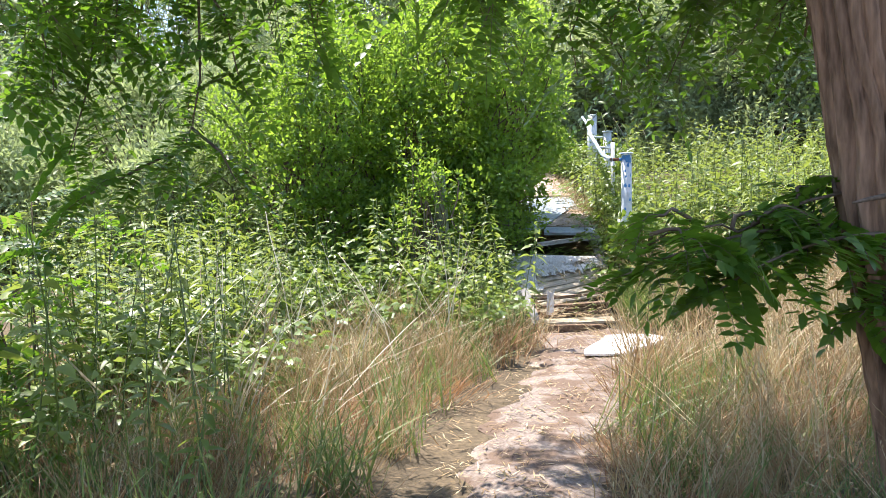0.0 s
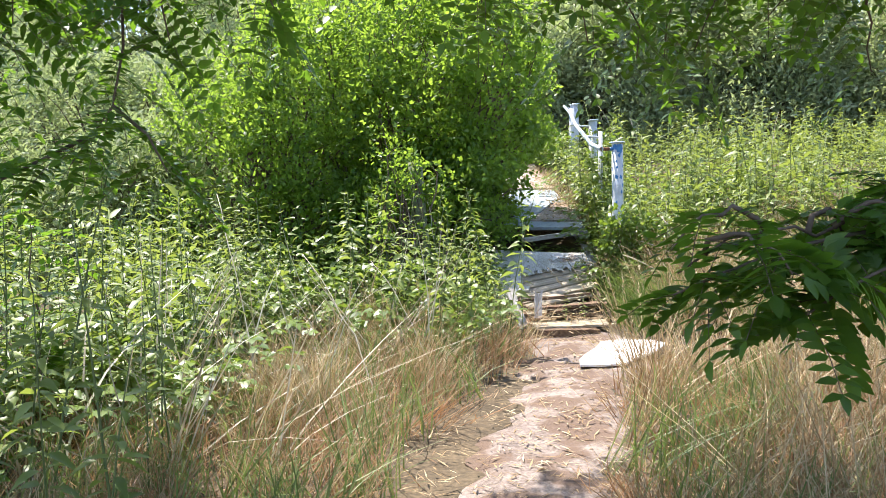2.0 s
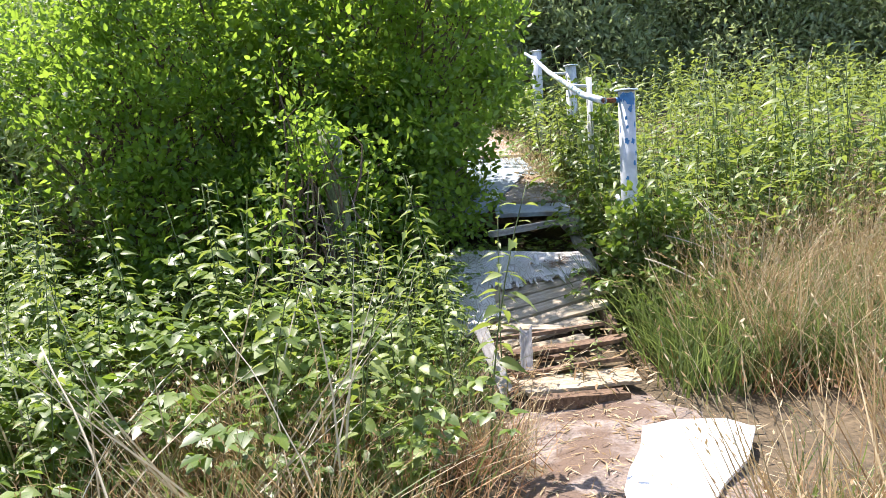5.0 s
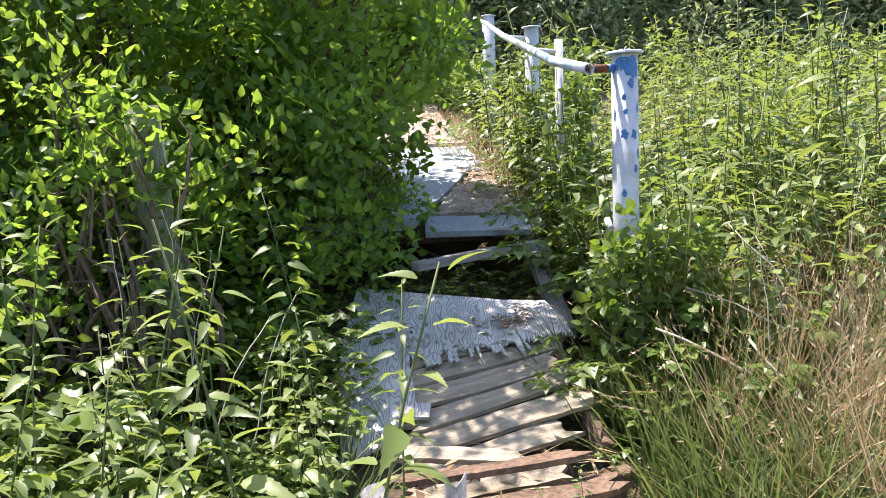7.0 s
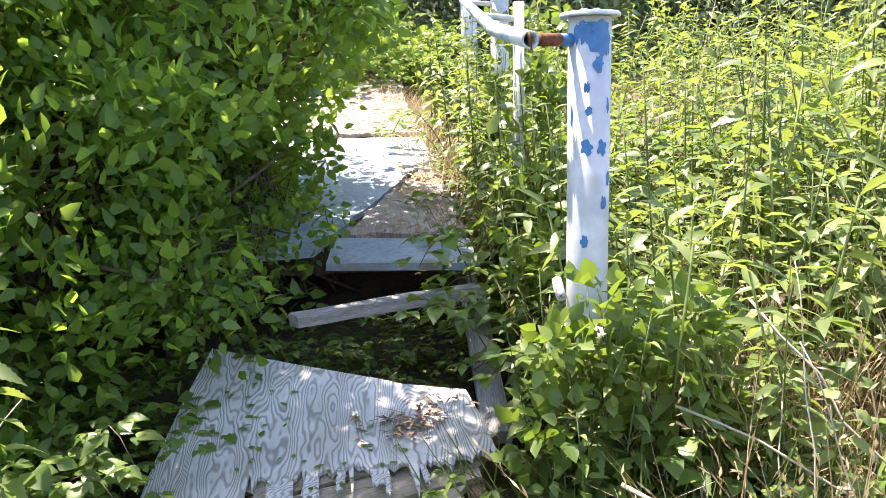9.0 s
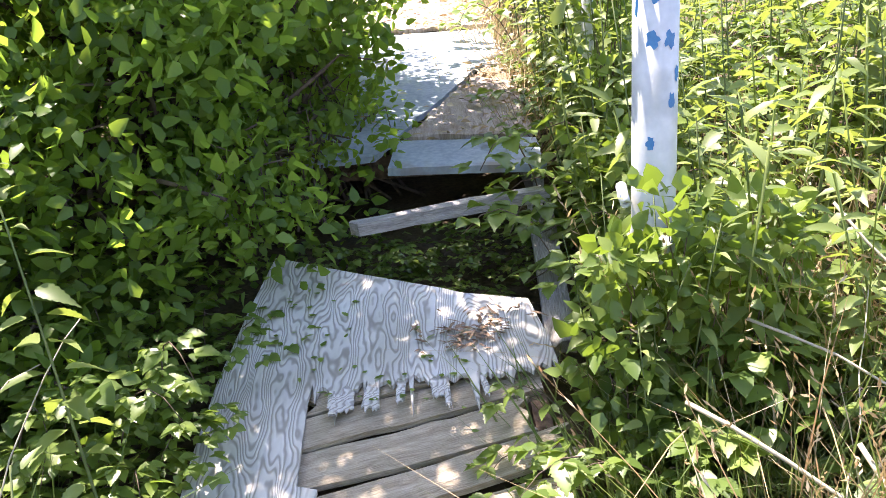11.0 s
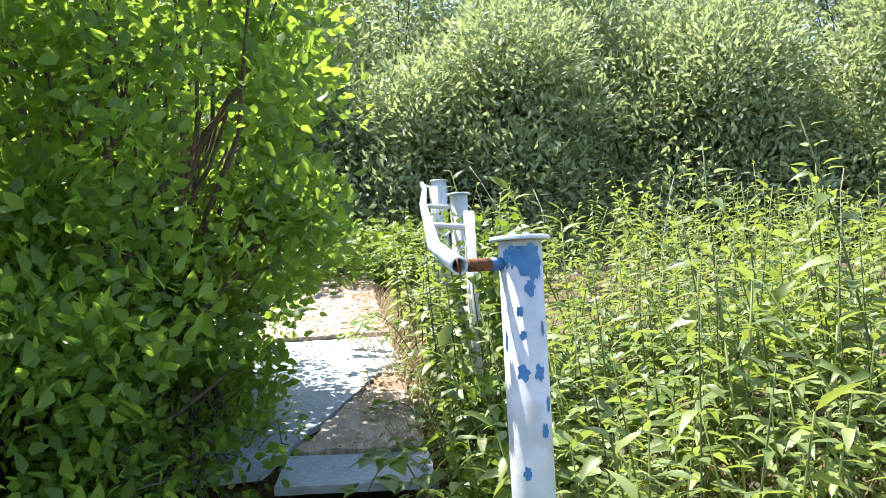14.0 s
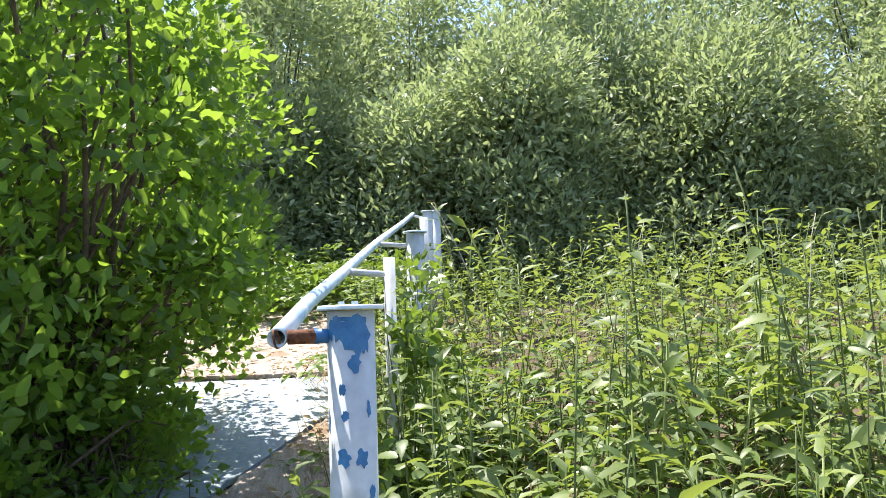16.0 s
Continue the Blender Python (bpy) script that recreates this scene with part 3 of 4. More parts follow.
V, F = hollow(RAIL, 0.025)
rail_part("rail_pipe", mesh_of("rail_pipe", V, F, M_PALEBLUE, True), "faded blue and white handrail pipe with open rusty end")
V, F = tube([(1.935, 9.201, 1.703), (1.9405, 9.2, 1.704)], 0.0255, 20, cap=False)
rail_part("rusty_rim", mesh_of("rusty_rim", V, F, M_RUST, True))
V, F = tube([(1.965, 9.205, 1.706), (2.0, 9.21, 1.706), (2.03, 9.22, 1.706)], 0.018, 16)
rail_part("rusty_stub", mesh_of("rusty_stub", V, F, M_RUST, True), "rusty welded pipe stub")
V, F = tube([(2.028, 9.22, 1.706), (2.075, 9.23, 1.706)], 0.0185, 16)
rail_part("blue_stub", mesh_of("blue_stub", V, F, M_BLUE, True), "blue painted pipe stub")
# thin post, then a thick one, then the far pair
for x, y, z1, r in ((2.32, 10.9, 2.02, 0.027), (3.10, 16.8, 2.92, 0.05)):
    V, F = tube([(x, y, float(ground_z(x, y)) - 0.1), (x, y, z1)], r, 20)
    rail_part("thin_post", mesh_of("thin_post", V, F, M_WHITE, True), "thin white pipe post")
for x, y, z1 in ((2.60, 12.6, 2.31), (3.17, 17.0, 3.02), (3.34, 17.6, 3.10)):
    big_post(x, y, float(ground_z(x, y)) - 0.1, z1, 0.062, 0.084, M_WHITE, 28)
for a0, b0 in (((2.12, 10.9, 1.96), (2.32, 10.9, 1.94)), ((2.34, 12.55, 2.23), (2.56, 12.6, 2.22)), ((2.95, 16.8, 2.95), (3.14, 17.0, 2.93))):
    V, F = tube([a0, b0], 0.016, 14)
    rail_part("bracket", mesh_of("bracket", V, F, M_WHITE, True))
# lower stub of a broken mid rail beside the first post
stubt = thing("broken_pipe", "short broken white pipe stub beside the post", "pipe", loc=(2.0, 9.3, 1.05))
V, F = hollow([(2.03, 9.19, 0.985), (2.03, 9.22, 1.0), (2.035, 9.26, 1.02)], 0.015)
part("pipe", mesh_of("pipe", V - np.array((2.0, 9.3, 1.05)), F, M_WHITE, True), stubt)
# posts of the far side rail
far_rail = thing("far_rail_post", "white steel rail post half hidden in leaves", "post", loc=(0.52, 17.3, 0))
V, F = tube([(0, 0, 1.4), (0, 0, 2.88)], 0.045, 18)
part("post", mesh_of("post", V, F, M_WHITE, True), far_rail)
V, F = tube([(0, 0, 2.45), (0.35, -0.1, 2.40)], 0.018, 12)
part("bracket", mesh_of("bracket", V, F, M_WHITE, True), far_rail)

# ---- algae-green post in the bush ----
sx, sy = -0.02, 9.38
V, F = tube([(sx + .12, sy, 0.0), (sx + .07, sy, .5), (sx + .03, sy, 1.1), (sx, sy, 1.62)], [0.085, 0.08, 0.078, 0.075], 18, 0.04, 5)
tagged(new("old_post", mesh_of("old_post", V, F, M_STUMP, True)), "old algae-green round wooden post under the bush", "post")


# ---- plants ----
def nettle_template(seed, h=1.0, nodes=14, saw=True):
    g = np.random.default_rng(seed)
    bend = g.normal(0, 0.05, 2)
    line = np.array([(bend[0] * u * u, bend[1] * u * u, u * h) for u in np.linspace(0, 1, 7)])
    st = tube(line, np.linspace(0.0045, 0.0018, 7), 4)
    P, D, N, L = [], [], [], []
    for k in range(nodes):
        u = 0.22 + 0.78 * (k + .5) / nodes
        c = np.array((bend[0] * u * u, bend[1] * u * u, u * h))
        a = k * math.pi / 2 + g.normal(0, .25)
        for s in (0, math.pi):
            d = np.array((math.cos(a + s), math.sin(a + s), g.uniform(-.35, .25) + 0.8 * max(0, u - .85) / .15))
            P.append(c + d * 0.02)
            D.append(d)
            N.append((0, 0, 1) + g.normal(0, .25, 3))
            L.append((0.07 + .04 * g.random()) * (1.05 - 0.55 * max(0, u - .6) / .4) * (0.7 + .3 * min(1, u * 2)))
    L = np.array(L)
    return st, leaves(np.array(P), np.array(D), np.array(N), L, L * g.uniform(.34, .46), True, 0.35, 0.3, saw)


def bramble_template(seed, saw=True):
    g = np.random.default_rng(seed)
    stems, P, D, N, L = [], [], [], [], []
    for c in range(3):
        a = g.uniform(0, 2 * math.pi)
        reach, h = g.uniform(.4, .8), g.uniform(.45, .85)
        t = np.linspace(0, 1, 8)
        line = np.stack([reach * t * math.cos(a), reach * t * math.sin(a), h * np.sin(t * 2.1)], 1)
        stems.append(tube(line, np.linspace(.005, .002, 8), 4))
        for k in range(9):
            u = 0.2 + 0.8 * k / 8
            q = np.array([np.interp(u, t, line[:, d]) for d in range(3)])
            b = a + (1 if k % 2 else -1) * g.uniform(.5, 1.5)
            stalk = np.array((math.cos(b), math.sin(b), g.uniform(.1, .6))) * g.uniform(.05, .10)
            e = q + stalk
            for off, sc in ((0, 1.0), (1.15, .82), (-1.15, .82)):
                P.append(e)
                D.append((math.cos(b + off), math.sin(b + off), g.uniform(-.35, .15)))
                N.append((0, 0, 1) + g.normal(0, .22, 3))
                L.append(g.uniform(.075, .125) * sc)
    L = np.array(L)
    return join(stems), leaves(np.array(P), np.array(D), np.array(N, float), L, L * .76, True, .2, .22, saw)


def blade_template(seed, n, h, spread, width, head=False):
    """A tuft of bent blades or straws."""
    g = np.random.default_rng(seed)
    out = []
    for k in range(n):
        a, ln = g.uniform(0, 2 * math.pi), h * g.uniform(.5, 1.1)
        lean = abs(g.normal(0, .55))
        b0 = g.normal(0, spread, 2)
        t = np.linspace(0, 1, 5)
        r = ln * lean * t ** 1.7
        x, y, z = b0[0] + r * math.cos(a), b0[1] + r * math.sin(a), ln * t * (1 - .25 * lean * t)
        side = np.array((-math.sin(a + .6), math.cos(a + .6), 0)) * width * .5
        wv = np.array([1, .9, .75, .5, .08])
        p = np.stack([x, y, z], 1)
        V = np.concatenate([p + side * wv[:, None], p - side * wv[:, None]])
        F = []
        for s in range(4):
            F += [(s, s + 5, s + 6), (s, s + 6, s + 1)]
        out.append((V, np.array(F)))
        if head and g.random() < .45:
            m = 7
            P = p[-1] - np.outer(np.linspace(0, .12, m), unit(p[-1] - p[-2]))
            D = unit(p[-1] - p[-2])[None] + g.normal(0, .35, (m, 3))
            out.append(leaves(P, D, g.normal(0, 1, (m, 3)), np.full(m, .028), np.full(m, .007), False, 0, .1))
    return join(out)


NETTLES = [nettle_template(s) for s in range(8)]
BRAMBLES = [bramble_template(s + 40) for s in range(6)]
NET_J = [join(nettle_template(s, saw=False)) for s in range(5)]
BRAMBLE_LEAVES = [bramble_template(s + 40, False)[1] for s in range(6)]


def herb_template(seed):
    """A sunlit herb with long pointed leaves."""
    g = np.random.default_rng(seed)
    P, D, N, L = [], [], [], []
    h = g.uniform(.75, 1.1)
    for k in range(15):
        u = .25 + .75 * k / 14
        a = k * 2.4 + g.normal(0, .3)
        P.append((0, 0, u * h))
        D.append((math.cos(a), math.sin(a), g.uniform(-.2, .5) + (.8 if u > .9 else 0)))
        N.append((0, 0, 1) + g.normal(0, .3, 3))
        L.append(g.uniform(.12, .20) * (1.1 - .5 * u))
    L = np.array(L)
    return join([tube([(0, 0, 0), (0, 0, h)], .004, 4), leaves(np.array(P), np.array(D), np.array(N), L, L * .36, True, .4, .3)])


HERBS = [herb_template(s + 300) for s in range(8)]
DRY = [blade_template(s, 20, .75, .08, .0075, True) for s in range(8)]
LOWDRY = [blade_template(s + 20, 24, .32, .10, .007) for s in range(6)]
GREEN = [blade_template(s + 60, 20, .5, .08, .010) for s in range(6)]
CAM_Y = [0.0, 2.5, 5.1, 6.1, 6.9, 7.1, 7.18]
CAM_X = [0.0, -0.04, 0.51, 0.92, 1.29, 1.46, 1.9]


def clear_of_way(x, y):
    """Keeps the walked line, the path and the gangway free of tall plants."""
    w = np.interp(y, CAM_Y, CAM_X)
    ok = ~((y < 7.5) & (np.abs(x - w) < 0.48))
    ok &= ~((y < 7.9) & (np.abs(x - path_mid(y)) < path_half(y) * 0.92))
    ok &= ~((y > 7.4) & (y < 10.3) & (x > 0.72 + 0.12 * (y < 8)) & (x < 1.86))
    ok &= ~((y >= 10.3) & (y < 18.8) & (x > 0.55) & (x < 2.12 + 0.04 * (y - 10)))
    ok &= ~((np.abs(x - 2.1) < .5) & (y > 6.4) & (y < 7.6))
    return ok


def spots(n, x0, x1, y0, y1, g, cond=None):
    x, y = g.uniform(x0, x1, n), g.uniform(y0, y1, n)
    k = clear_of_way(x, y)
    if cond is not None:
        k &= cond(x, y)
    return x[k], y[k]


def plant_things(name, templates, mats, X, Y, sc, g, label, category, group, names):
    protos = []
    for st, lv in templates:
        protos.append((mesh_of(names[0], *st, mats[0]), mesh_of(names[1], *lv, mats[1])))
    for x, y, s in zip(X, Y, sc):
        a, b = protos[g.integers(len(protos))]
        e = thing(name, label, category, group)
        e.matrix_basis = Matrix.LocRotScale((x, y, float(ground_z(x, y)) - .02), Euler((g.normal(0, .1), g.normal(0, .1), g.uniform(0, 6.28))), (s, s, s * g.uniform(.92, 1.08)))
        part(names[0], a, e)
        part(names[1], b, e)


def stuff(name, VF, mat, label, category):
    ob = new(name, mesh_of(name, VF[0], VF[1], mat))
    return tagged(ob, label, category, kind="stuff")


g = np.random.default_rng(21)
# nettles that can be told apart, along the way
X, Y = spots(420, -2.6, 0.9, 2.9, 8.8, g, lambda x, y: np.where(y < 6.4, x < -1.0 - .1 * (y - 3) * (y > 3) + .2 * np.sin(y * 5), x < path_mid(y) - .55))
plant_things("nettle", NETTLES, (M_STEM, L_NETTLE), X[:120], Y[:120], g.uniform(.75, 1.32, len(X[:120])), g, "tall stinging nettle with toothed drooping leaves", "nettle", "nettles beside the path", ("stem", "foliage"))
X, Y = spots(200, 2.15, 4.8, 8.6, 11.5, g, lambda x, y: y > 9.3 - .2 * (x - 2.2))
plant_things("nettle", NETTLES, (M_STEM, L_NETTLE), X[:70], Y[:70], g.uniform(.9, 1.45, len(X[:70])), g, "tall stinging nettle on the sunny bank", "nettle", "nettles on the bank", ("stem", "foliage"))
plant_things("nettle", NETTLES, (M_STEM, L_NETTLE), [3.34, 3.45, 4.13, 4.05, 4.35, 3.86, 3.63, 4.5, 4.25], [10.4, 10.55, 10.4, 10.6, 10.4, 10.4, 10.5, 10.3, 10.2], [1.85, 1.6, 1.78, 1.6, 1.56, 1.68, 1.55, 1.6, 1.5], g, "very tall stinging nettle on the sunny bank", "nettle", "nettles on the bank", ("stem", "foliage"))
# brambles close to the ramp and the post
BX = [2.3, 2.35, 2.34, 2.35, 2.25, 2.3, 2.3, 2.32, 2.36, 2.28, 2.42, 0.28, 0.2, 0.15, 0.3, 0.25, 0.1, 2.35, 2.4, 2.4, 2.45, 2.4, 2.5, 2.6, 2.45, 0.2]
BY = [8.98, 9.08, 9.1, 10.0, 10.4, 10.7, 11.2, 11.6, 12.1, 10.1, 12.7, 8.7, 9.2, 9.7, 10.2, 10.6, 8.2, 9.5, 9.85, 9.5, 8.6, 9.9, 9.2, 8.7, 8.5, 9.4]
plant_things("bramble", BRAMBLES, (M_TWIG, L_BRAMBLE), BX, BY, g.uniform(.55, .8, len(BX)), g, "bramble cane with three-part toothed leaves", "bramble", "brambles round the ramp", ("cane", "foliage"))
X, Y = spots(100, 2.1, 5.2, 9.3, 13, g)
plant_things("bramble", BRAMBLES, (M_TWIG, L_BRAMBLE), X[:70], Y[:70], g.uniform(.65, 1.0, len(X[:70])), g, "bramble cane tangled among nettles on the bank", "bramble", "brambles on the bank", ("cane", "foliage"))

# mass of undergrowth further off
X, Y = spots(1250, 2.15, 10, 8.8, 17.5, g, lambda x, y: np.sin(x * 2.6 + 1.3 * y) + np.sin(y * 3.1 - x) > -1.1)
stuff("undergrowth_bank", scatter(HERBS + NET_J[:3], X, Y, g.uniform(.6, 1.2, len(X)) * (1 + .35 * (g.random(len(X)) > .92)), g, .28), L_NETTLE, "dense mass of sunlit nettles covering the bank", "undergrowth")
X, Y = spots(1000, -9, -.9, 2.9, 14, g, lambda x, y: (x < -1.5) & (np.sin(x * 2.2 + y) + np.sin(y * 2.7) > -1.2))
stuff("undergrowth_meadow", scatter(HERBS + NET_J[:5], X, Y, g.uniform(.7, 1.35, len(X)), g), L_NETTLE, "dense sunlit nettles and herbs beside the path", "undergrowth")
X, Y = spots(230, -2.6, 0.3, 4.8, 10.6, g, lambda x, y: x < np.where(y < 6.5, -.9, .25))
stuff("low_brambles", scatter(BRAMBLE_LEAVES, X, Y, g.uniform(.5, .9, len(X)), g), L_BRAMBLE, "low bramble leaves in the shade of the bush", "undergrowth")
NEAR_X = [2.04, 2.09, 2.13, 2.00, 2.17, 2.06, 2.11, 2.2, 1.97, 2.02, .90, .62, .30, -.01, -.26, -.41, .73, .80, .45, .15, -.15, .5, .1, -.6, 1.50, 1.30]
NEAR_Y = [9.02, 9.06, 9.12, 9.08, 9.0, 8.9, 8.95, 9.1, 9.15, 8.8, 7.85, 7.97, 8.51, 8.3, 8.3, 8.3, 8.4, 8.1, 7.75, 7.95, 7.7, 8.35, 7.5, 8.0, 8.05, 7.95]
NEAR_S = [.9, .84, .92, .85, .9, .8, .9, .9, .8, .72, 1.02, 1.0, 1.08, 1.24, 1.32, 1.4, .86, .8, .9, 1.0, 1.15, .85, .95, 1.2, .45, .4]
plant_things("nettle", NETTLES, (M_STEM, L_NETTLE), NEAR_X, NEAR_Y, NEAR_S, g, "sunlit stinging nettle beside the ramp", "nettle", "nettles beside the path", ("stem", "foliage"))
# broad-leaved brambles leaning over the ramp's corner, its right edge and the foot of the post
LEAN_X = [1.97, 2.02, 2.0, 2.10, 2.15, 2.05, 2.2, .62, .50, .70, .45, .62, 2.12, 2.2, 2.1]
LEAN_Y = [8.8, 9.0, 8.5, 8.95, 9.02, 8.4, 8.8, 9.45, 9.25, 9.7, 9.6, 9.05, 9.95, 10.2, 10.45]
LEAN_S = [.42, .55, .36, .72, .8, .4, .6, .62, .6, .55, .65, .5, .8, .9, .9]
plant_things("bramble", BRAMBLES, (M_TWIG, L_BRAMBLE), LEAN_X, LEAN_Y, LEAN_S, g, "bramble with broad toothed leaves leaning over the ramp", "bramble", "brambles round the ramp", ("cane", "foliage"))
X, Y = g.uniform(1.15, 1.95, 26), g.uniform(9.95, 10.5, 26)
stuff("hole_creepers", scatter(BRAMBLE_LEAVES, X, Y, g.uniform(.25, .42, 26), g), L_BRAMBLE, "small creeping leaves in the hole under the deck", "undergrowth")
X, Y = g.uniform(.0, .72, 130), g.uniform(7.7, 10.4, 130)
stuff("creeping_brambles", scatter(BRAMBLE_LEAVES, X, Y, g.uniform(.28, .5, 130), g), L_BRAMBLE, "creeping bramble leaves beside the ramp", "undergrowth")
X, Y = g.uniform(1.98, 2.3, 60), g.uniform(10.8, 15.5, 60)
V, F = scatter(LOWDRY, X, Y, g.uniform(.6, 1.0, 60), g, .6)
V[:, 2] += .40
stuff("edge_straw", (V, F), L_DRY, "dead straw fallen over the deck edge", "grass")
X, Y = spots(110, -1.7, .2, 4.0, 7.0, g, lambda x, y: x < np.interp(y, CAM_Y, CAM_X) - 1.0)
stuff("dead_stalks", scatter([blade_template(900 + q, 3, 1.0, .03, .012) for q in range(5)], X, Y, g.uniform(.7, 1.2, len(X)), g, .5), L_REED, "bleached dead stalks among the nettles", "grass")
X, Y = g.uniform(2.2, 2.5, 26), g.uniform(9.8, 13.6, 26)
plant_things("nettle", NETTLES, (M_STEM, L_NETTLE), X, Y, g.uniform(1.0, 1.4, 26), g, "stinging nettle growing against the deck edge", "nettle", "nettles on the bank", ("stem", "foliage"))
X, Y = g.uniform(.2, 2.9, 150), g.uniform(15.8, 19.5, 150)
V, F = scatter(BRAMBLE_LEAVES, X, Y, g.uniform(.6, 1.0, 150), g)
V[:, 2] += .30
stuff("deck_brambles", (V, F), L_BRAMBLE, "brambles overgrowing the far end of the deck", "undergrowth")
X, Y = spots(520, 2.2, 5.5, 7.7, 11.0, g, lambda x, y: y < 9.5 + .6 * g.normal(0, 1, len(x)))
stuff("bank_straw", scatter(DRY, X, Y, g.uniform(.7, 1.15, len(X)), g, .28), L_DRY, "dry straw standing among the nettles", "grass")
# dry grass
X, Y = spots(620, -2.2, 1.0, 2.0, 7.3, g, lambda x, y: (x > -1.9 + .14 * y) & (x < path_mid(y) - .22) & (np.sin(x * 5 + y * 2.3) > -.55))
stuff("dry_grass", scatter(DRY, X, Y, g.uniform(.35, .9, len(X)) * np.interp(Y, [2.4, 4.5], [.6, 1]) * np.clip(np.abs(X - np.interp(Y, CAM_Y, CAM_X)) + .05, .4, 1), g, .4), L_DRY, "tall straw-coloured dry grass beside the path", "grass")
X, Y = spots(560, .75, 4.5, 2.2, 8.0, g, lambda x, y: (x > path_mid(y) + .38) & (np.sin(x * 4 - y * 2.9) > -.65))
stuff("dry_grass", scatter(DRY, X, Y, g.uniform(.5, 1.2, len(X)) * np.interp(Y, [2.4, 5], [.65, 1]), g, .35), L_DRY, "tall straw-coloured dry grass at the foot of the bank", "grass")
X, Y = spots(900, -3, 3, 1.4, 8.2, g)
stuff("trampled_grass", scatter(LOWDRY, X, Y, g.uniform(.5, 1.2, len(X)), g, .6), L_RUSSET, "short trampled dry grass along the path edges", "grass")
X, Y = spots(800, -2.5, 4, 1.6, 9.2, g)
stuff("green_grass", scatter(GREEN, X, Y, g.uniform(.5, 1.1, len(X)), g, .25), L_GRASS, "tufts of green grass among the straw", "grass")
X, Y = spots(300, 1.95, 3.6, 7.5, 9.0, g)
stuff("bank_grass", scatter(GREEN, X, Y, g.uniform(.6, 1.2, len(X)), g, .3), L_GRASS, "green grass tufts at the foot of the bank", "grass")
X = np.concatenate([g.uniform(2.3, 2.5, 6), g.uniform(2.36, 2.6, 50)])
Y = np.concatenate([g.uniform(8.8, 9.12, 6), g.uniform(9.4, 12.9, 50)])
stuff("edge_brambles", scatter(BRAMBLE_LEAVES, X, Y, g.uniform(.5, .75, len(X)), g, .12), L_BRAMBLE, "brambles crowding the posts and the deck edge", "undergrowth")
# litter of leaves and chips on deck and path
n = 4200
x, y = g.uniform(.7, 2.15, n), g.uniform(10.9, 18, n)
k = (g.random(n) < np.clip(.25 + .9 * np.abs(x - 1.55), 0, 1) * np.where((y < 13.4) & (x < 1.44 + .38 * (y - 11)), .25, 1))
P = np.stack([x, y, deck_z(y) + .034], 1)[k]
m = len(P)
stuff("leaf_litter", leaves(P, np.stack([g.normal(0, 1, m), g.normal(0, 1, m), g.uniform(0, .3, m)], 1), np.tile((0, 0, 1.), (m, 1)) + g.normal(0, .3, (m, 3)), g.uniform(.03, .08, m), g.uniform(.012, .035, m)), L_DRY, "dead leaves scattered on the deck", "litter")
n = 130
x, y = g.normal(1.62, .07, n), g.normal(9.47, .045, n)
P = np.stack([x, y, ply_z(x, y) + .006 + g.uniform(0, .015, n)], 1)
stuff("ply_litter", leaves(P, g.normal(0, 1, (n, 3)) * (1, 1, .2), np.tile((0, 0, 1.), (n, 1)), g.uniform(.02, .07, n), g.uniform(.006, .016, n), True, .05, .2), M_LITTER, "brown rotted litter on the plywood sheet", "litter")
n = 60
x = g.uniform(.85, 1.6, n)
y = np.clip(10.05 - .72 * (x - .9) - g.uniform(.02, .5, n), 8.9, 10.1)
P = np.stack([x, y, ply_z(x, y) + .008], 1)
stuff("fallen_leaves", leaves(P, g.normal(0, 1, (n, 3)) * (1, 1, .1), np.tile((0, 0, 1.), (n, 1)) + g.normal(0, .15, (n, 3)), g.uniform(.015, .04, n), g.uniform(.01, .025, n), True, .05, .15), L_BRAMBLE, "small green leaves lying on the plywood", "litter")
n = 220
x, y = g.uniform(.9, 1.75, n), g.uniform(7.6, 8.5, n)
P = np.stack([x, y, .10 + .28 * np.clip(y - 8, 0, 1) + g.uniform(0, .04, n)], 1)
stuff("wood_chips", leaves(P, np.stack([g.normal(0, 1, n), g.normal(0, .6, n), g.uniform(-.1, .3, n)], 1), np.tile((0, 0, 1.), (n, 1)) + g.normal(0, .3, (n, 3)), g.uniform(.03, .15, n), g.uniform(.006, .018, n), True, .05, .2), L_DRY, "splinters and bark chips under the ramp", "litter")
n = 2600
x, y = g.normal(0, .42, n), g.uniform(1.5, 7.6, n)
x = x + path_mid(y)
P = np.stack([x, y, ground_z(x, y) + .025], 1)
stuff("straw_litter", leaves(P, np.stack([g.normal(0, 1, n), g.normal(0, 1, n), g.uniform(0, .15, n)], 1), np.tile((0, 0, 1.), (n, 1)), g.uniform(.03, .12, n), g.uniform(.003, .012, n), False, 0, .2), L_DRY, "dead straw and leaf bits on the earth", "litter")


def fallen_stalk(a0, b0, sag, r):
    g = np.random.default_rng(int(a0[0] * 100 + b0[1] * 77))
    V, F = tube(curve_line(a0, b0, sag, 9, .006, g), np.linspace(r, r * .5, 9), 6)
    tagged(new("dry_stalk", mesh_of("dry_stalk", V, F, L_REED, True)), "long bleached dry stalk leaning in the undergrowth", "stalk", "dry stalks")


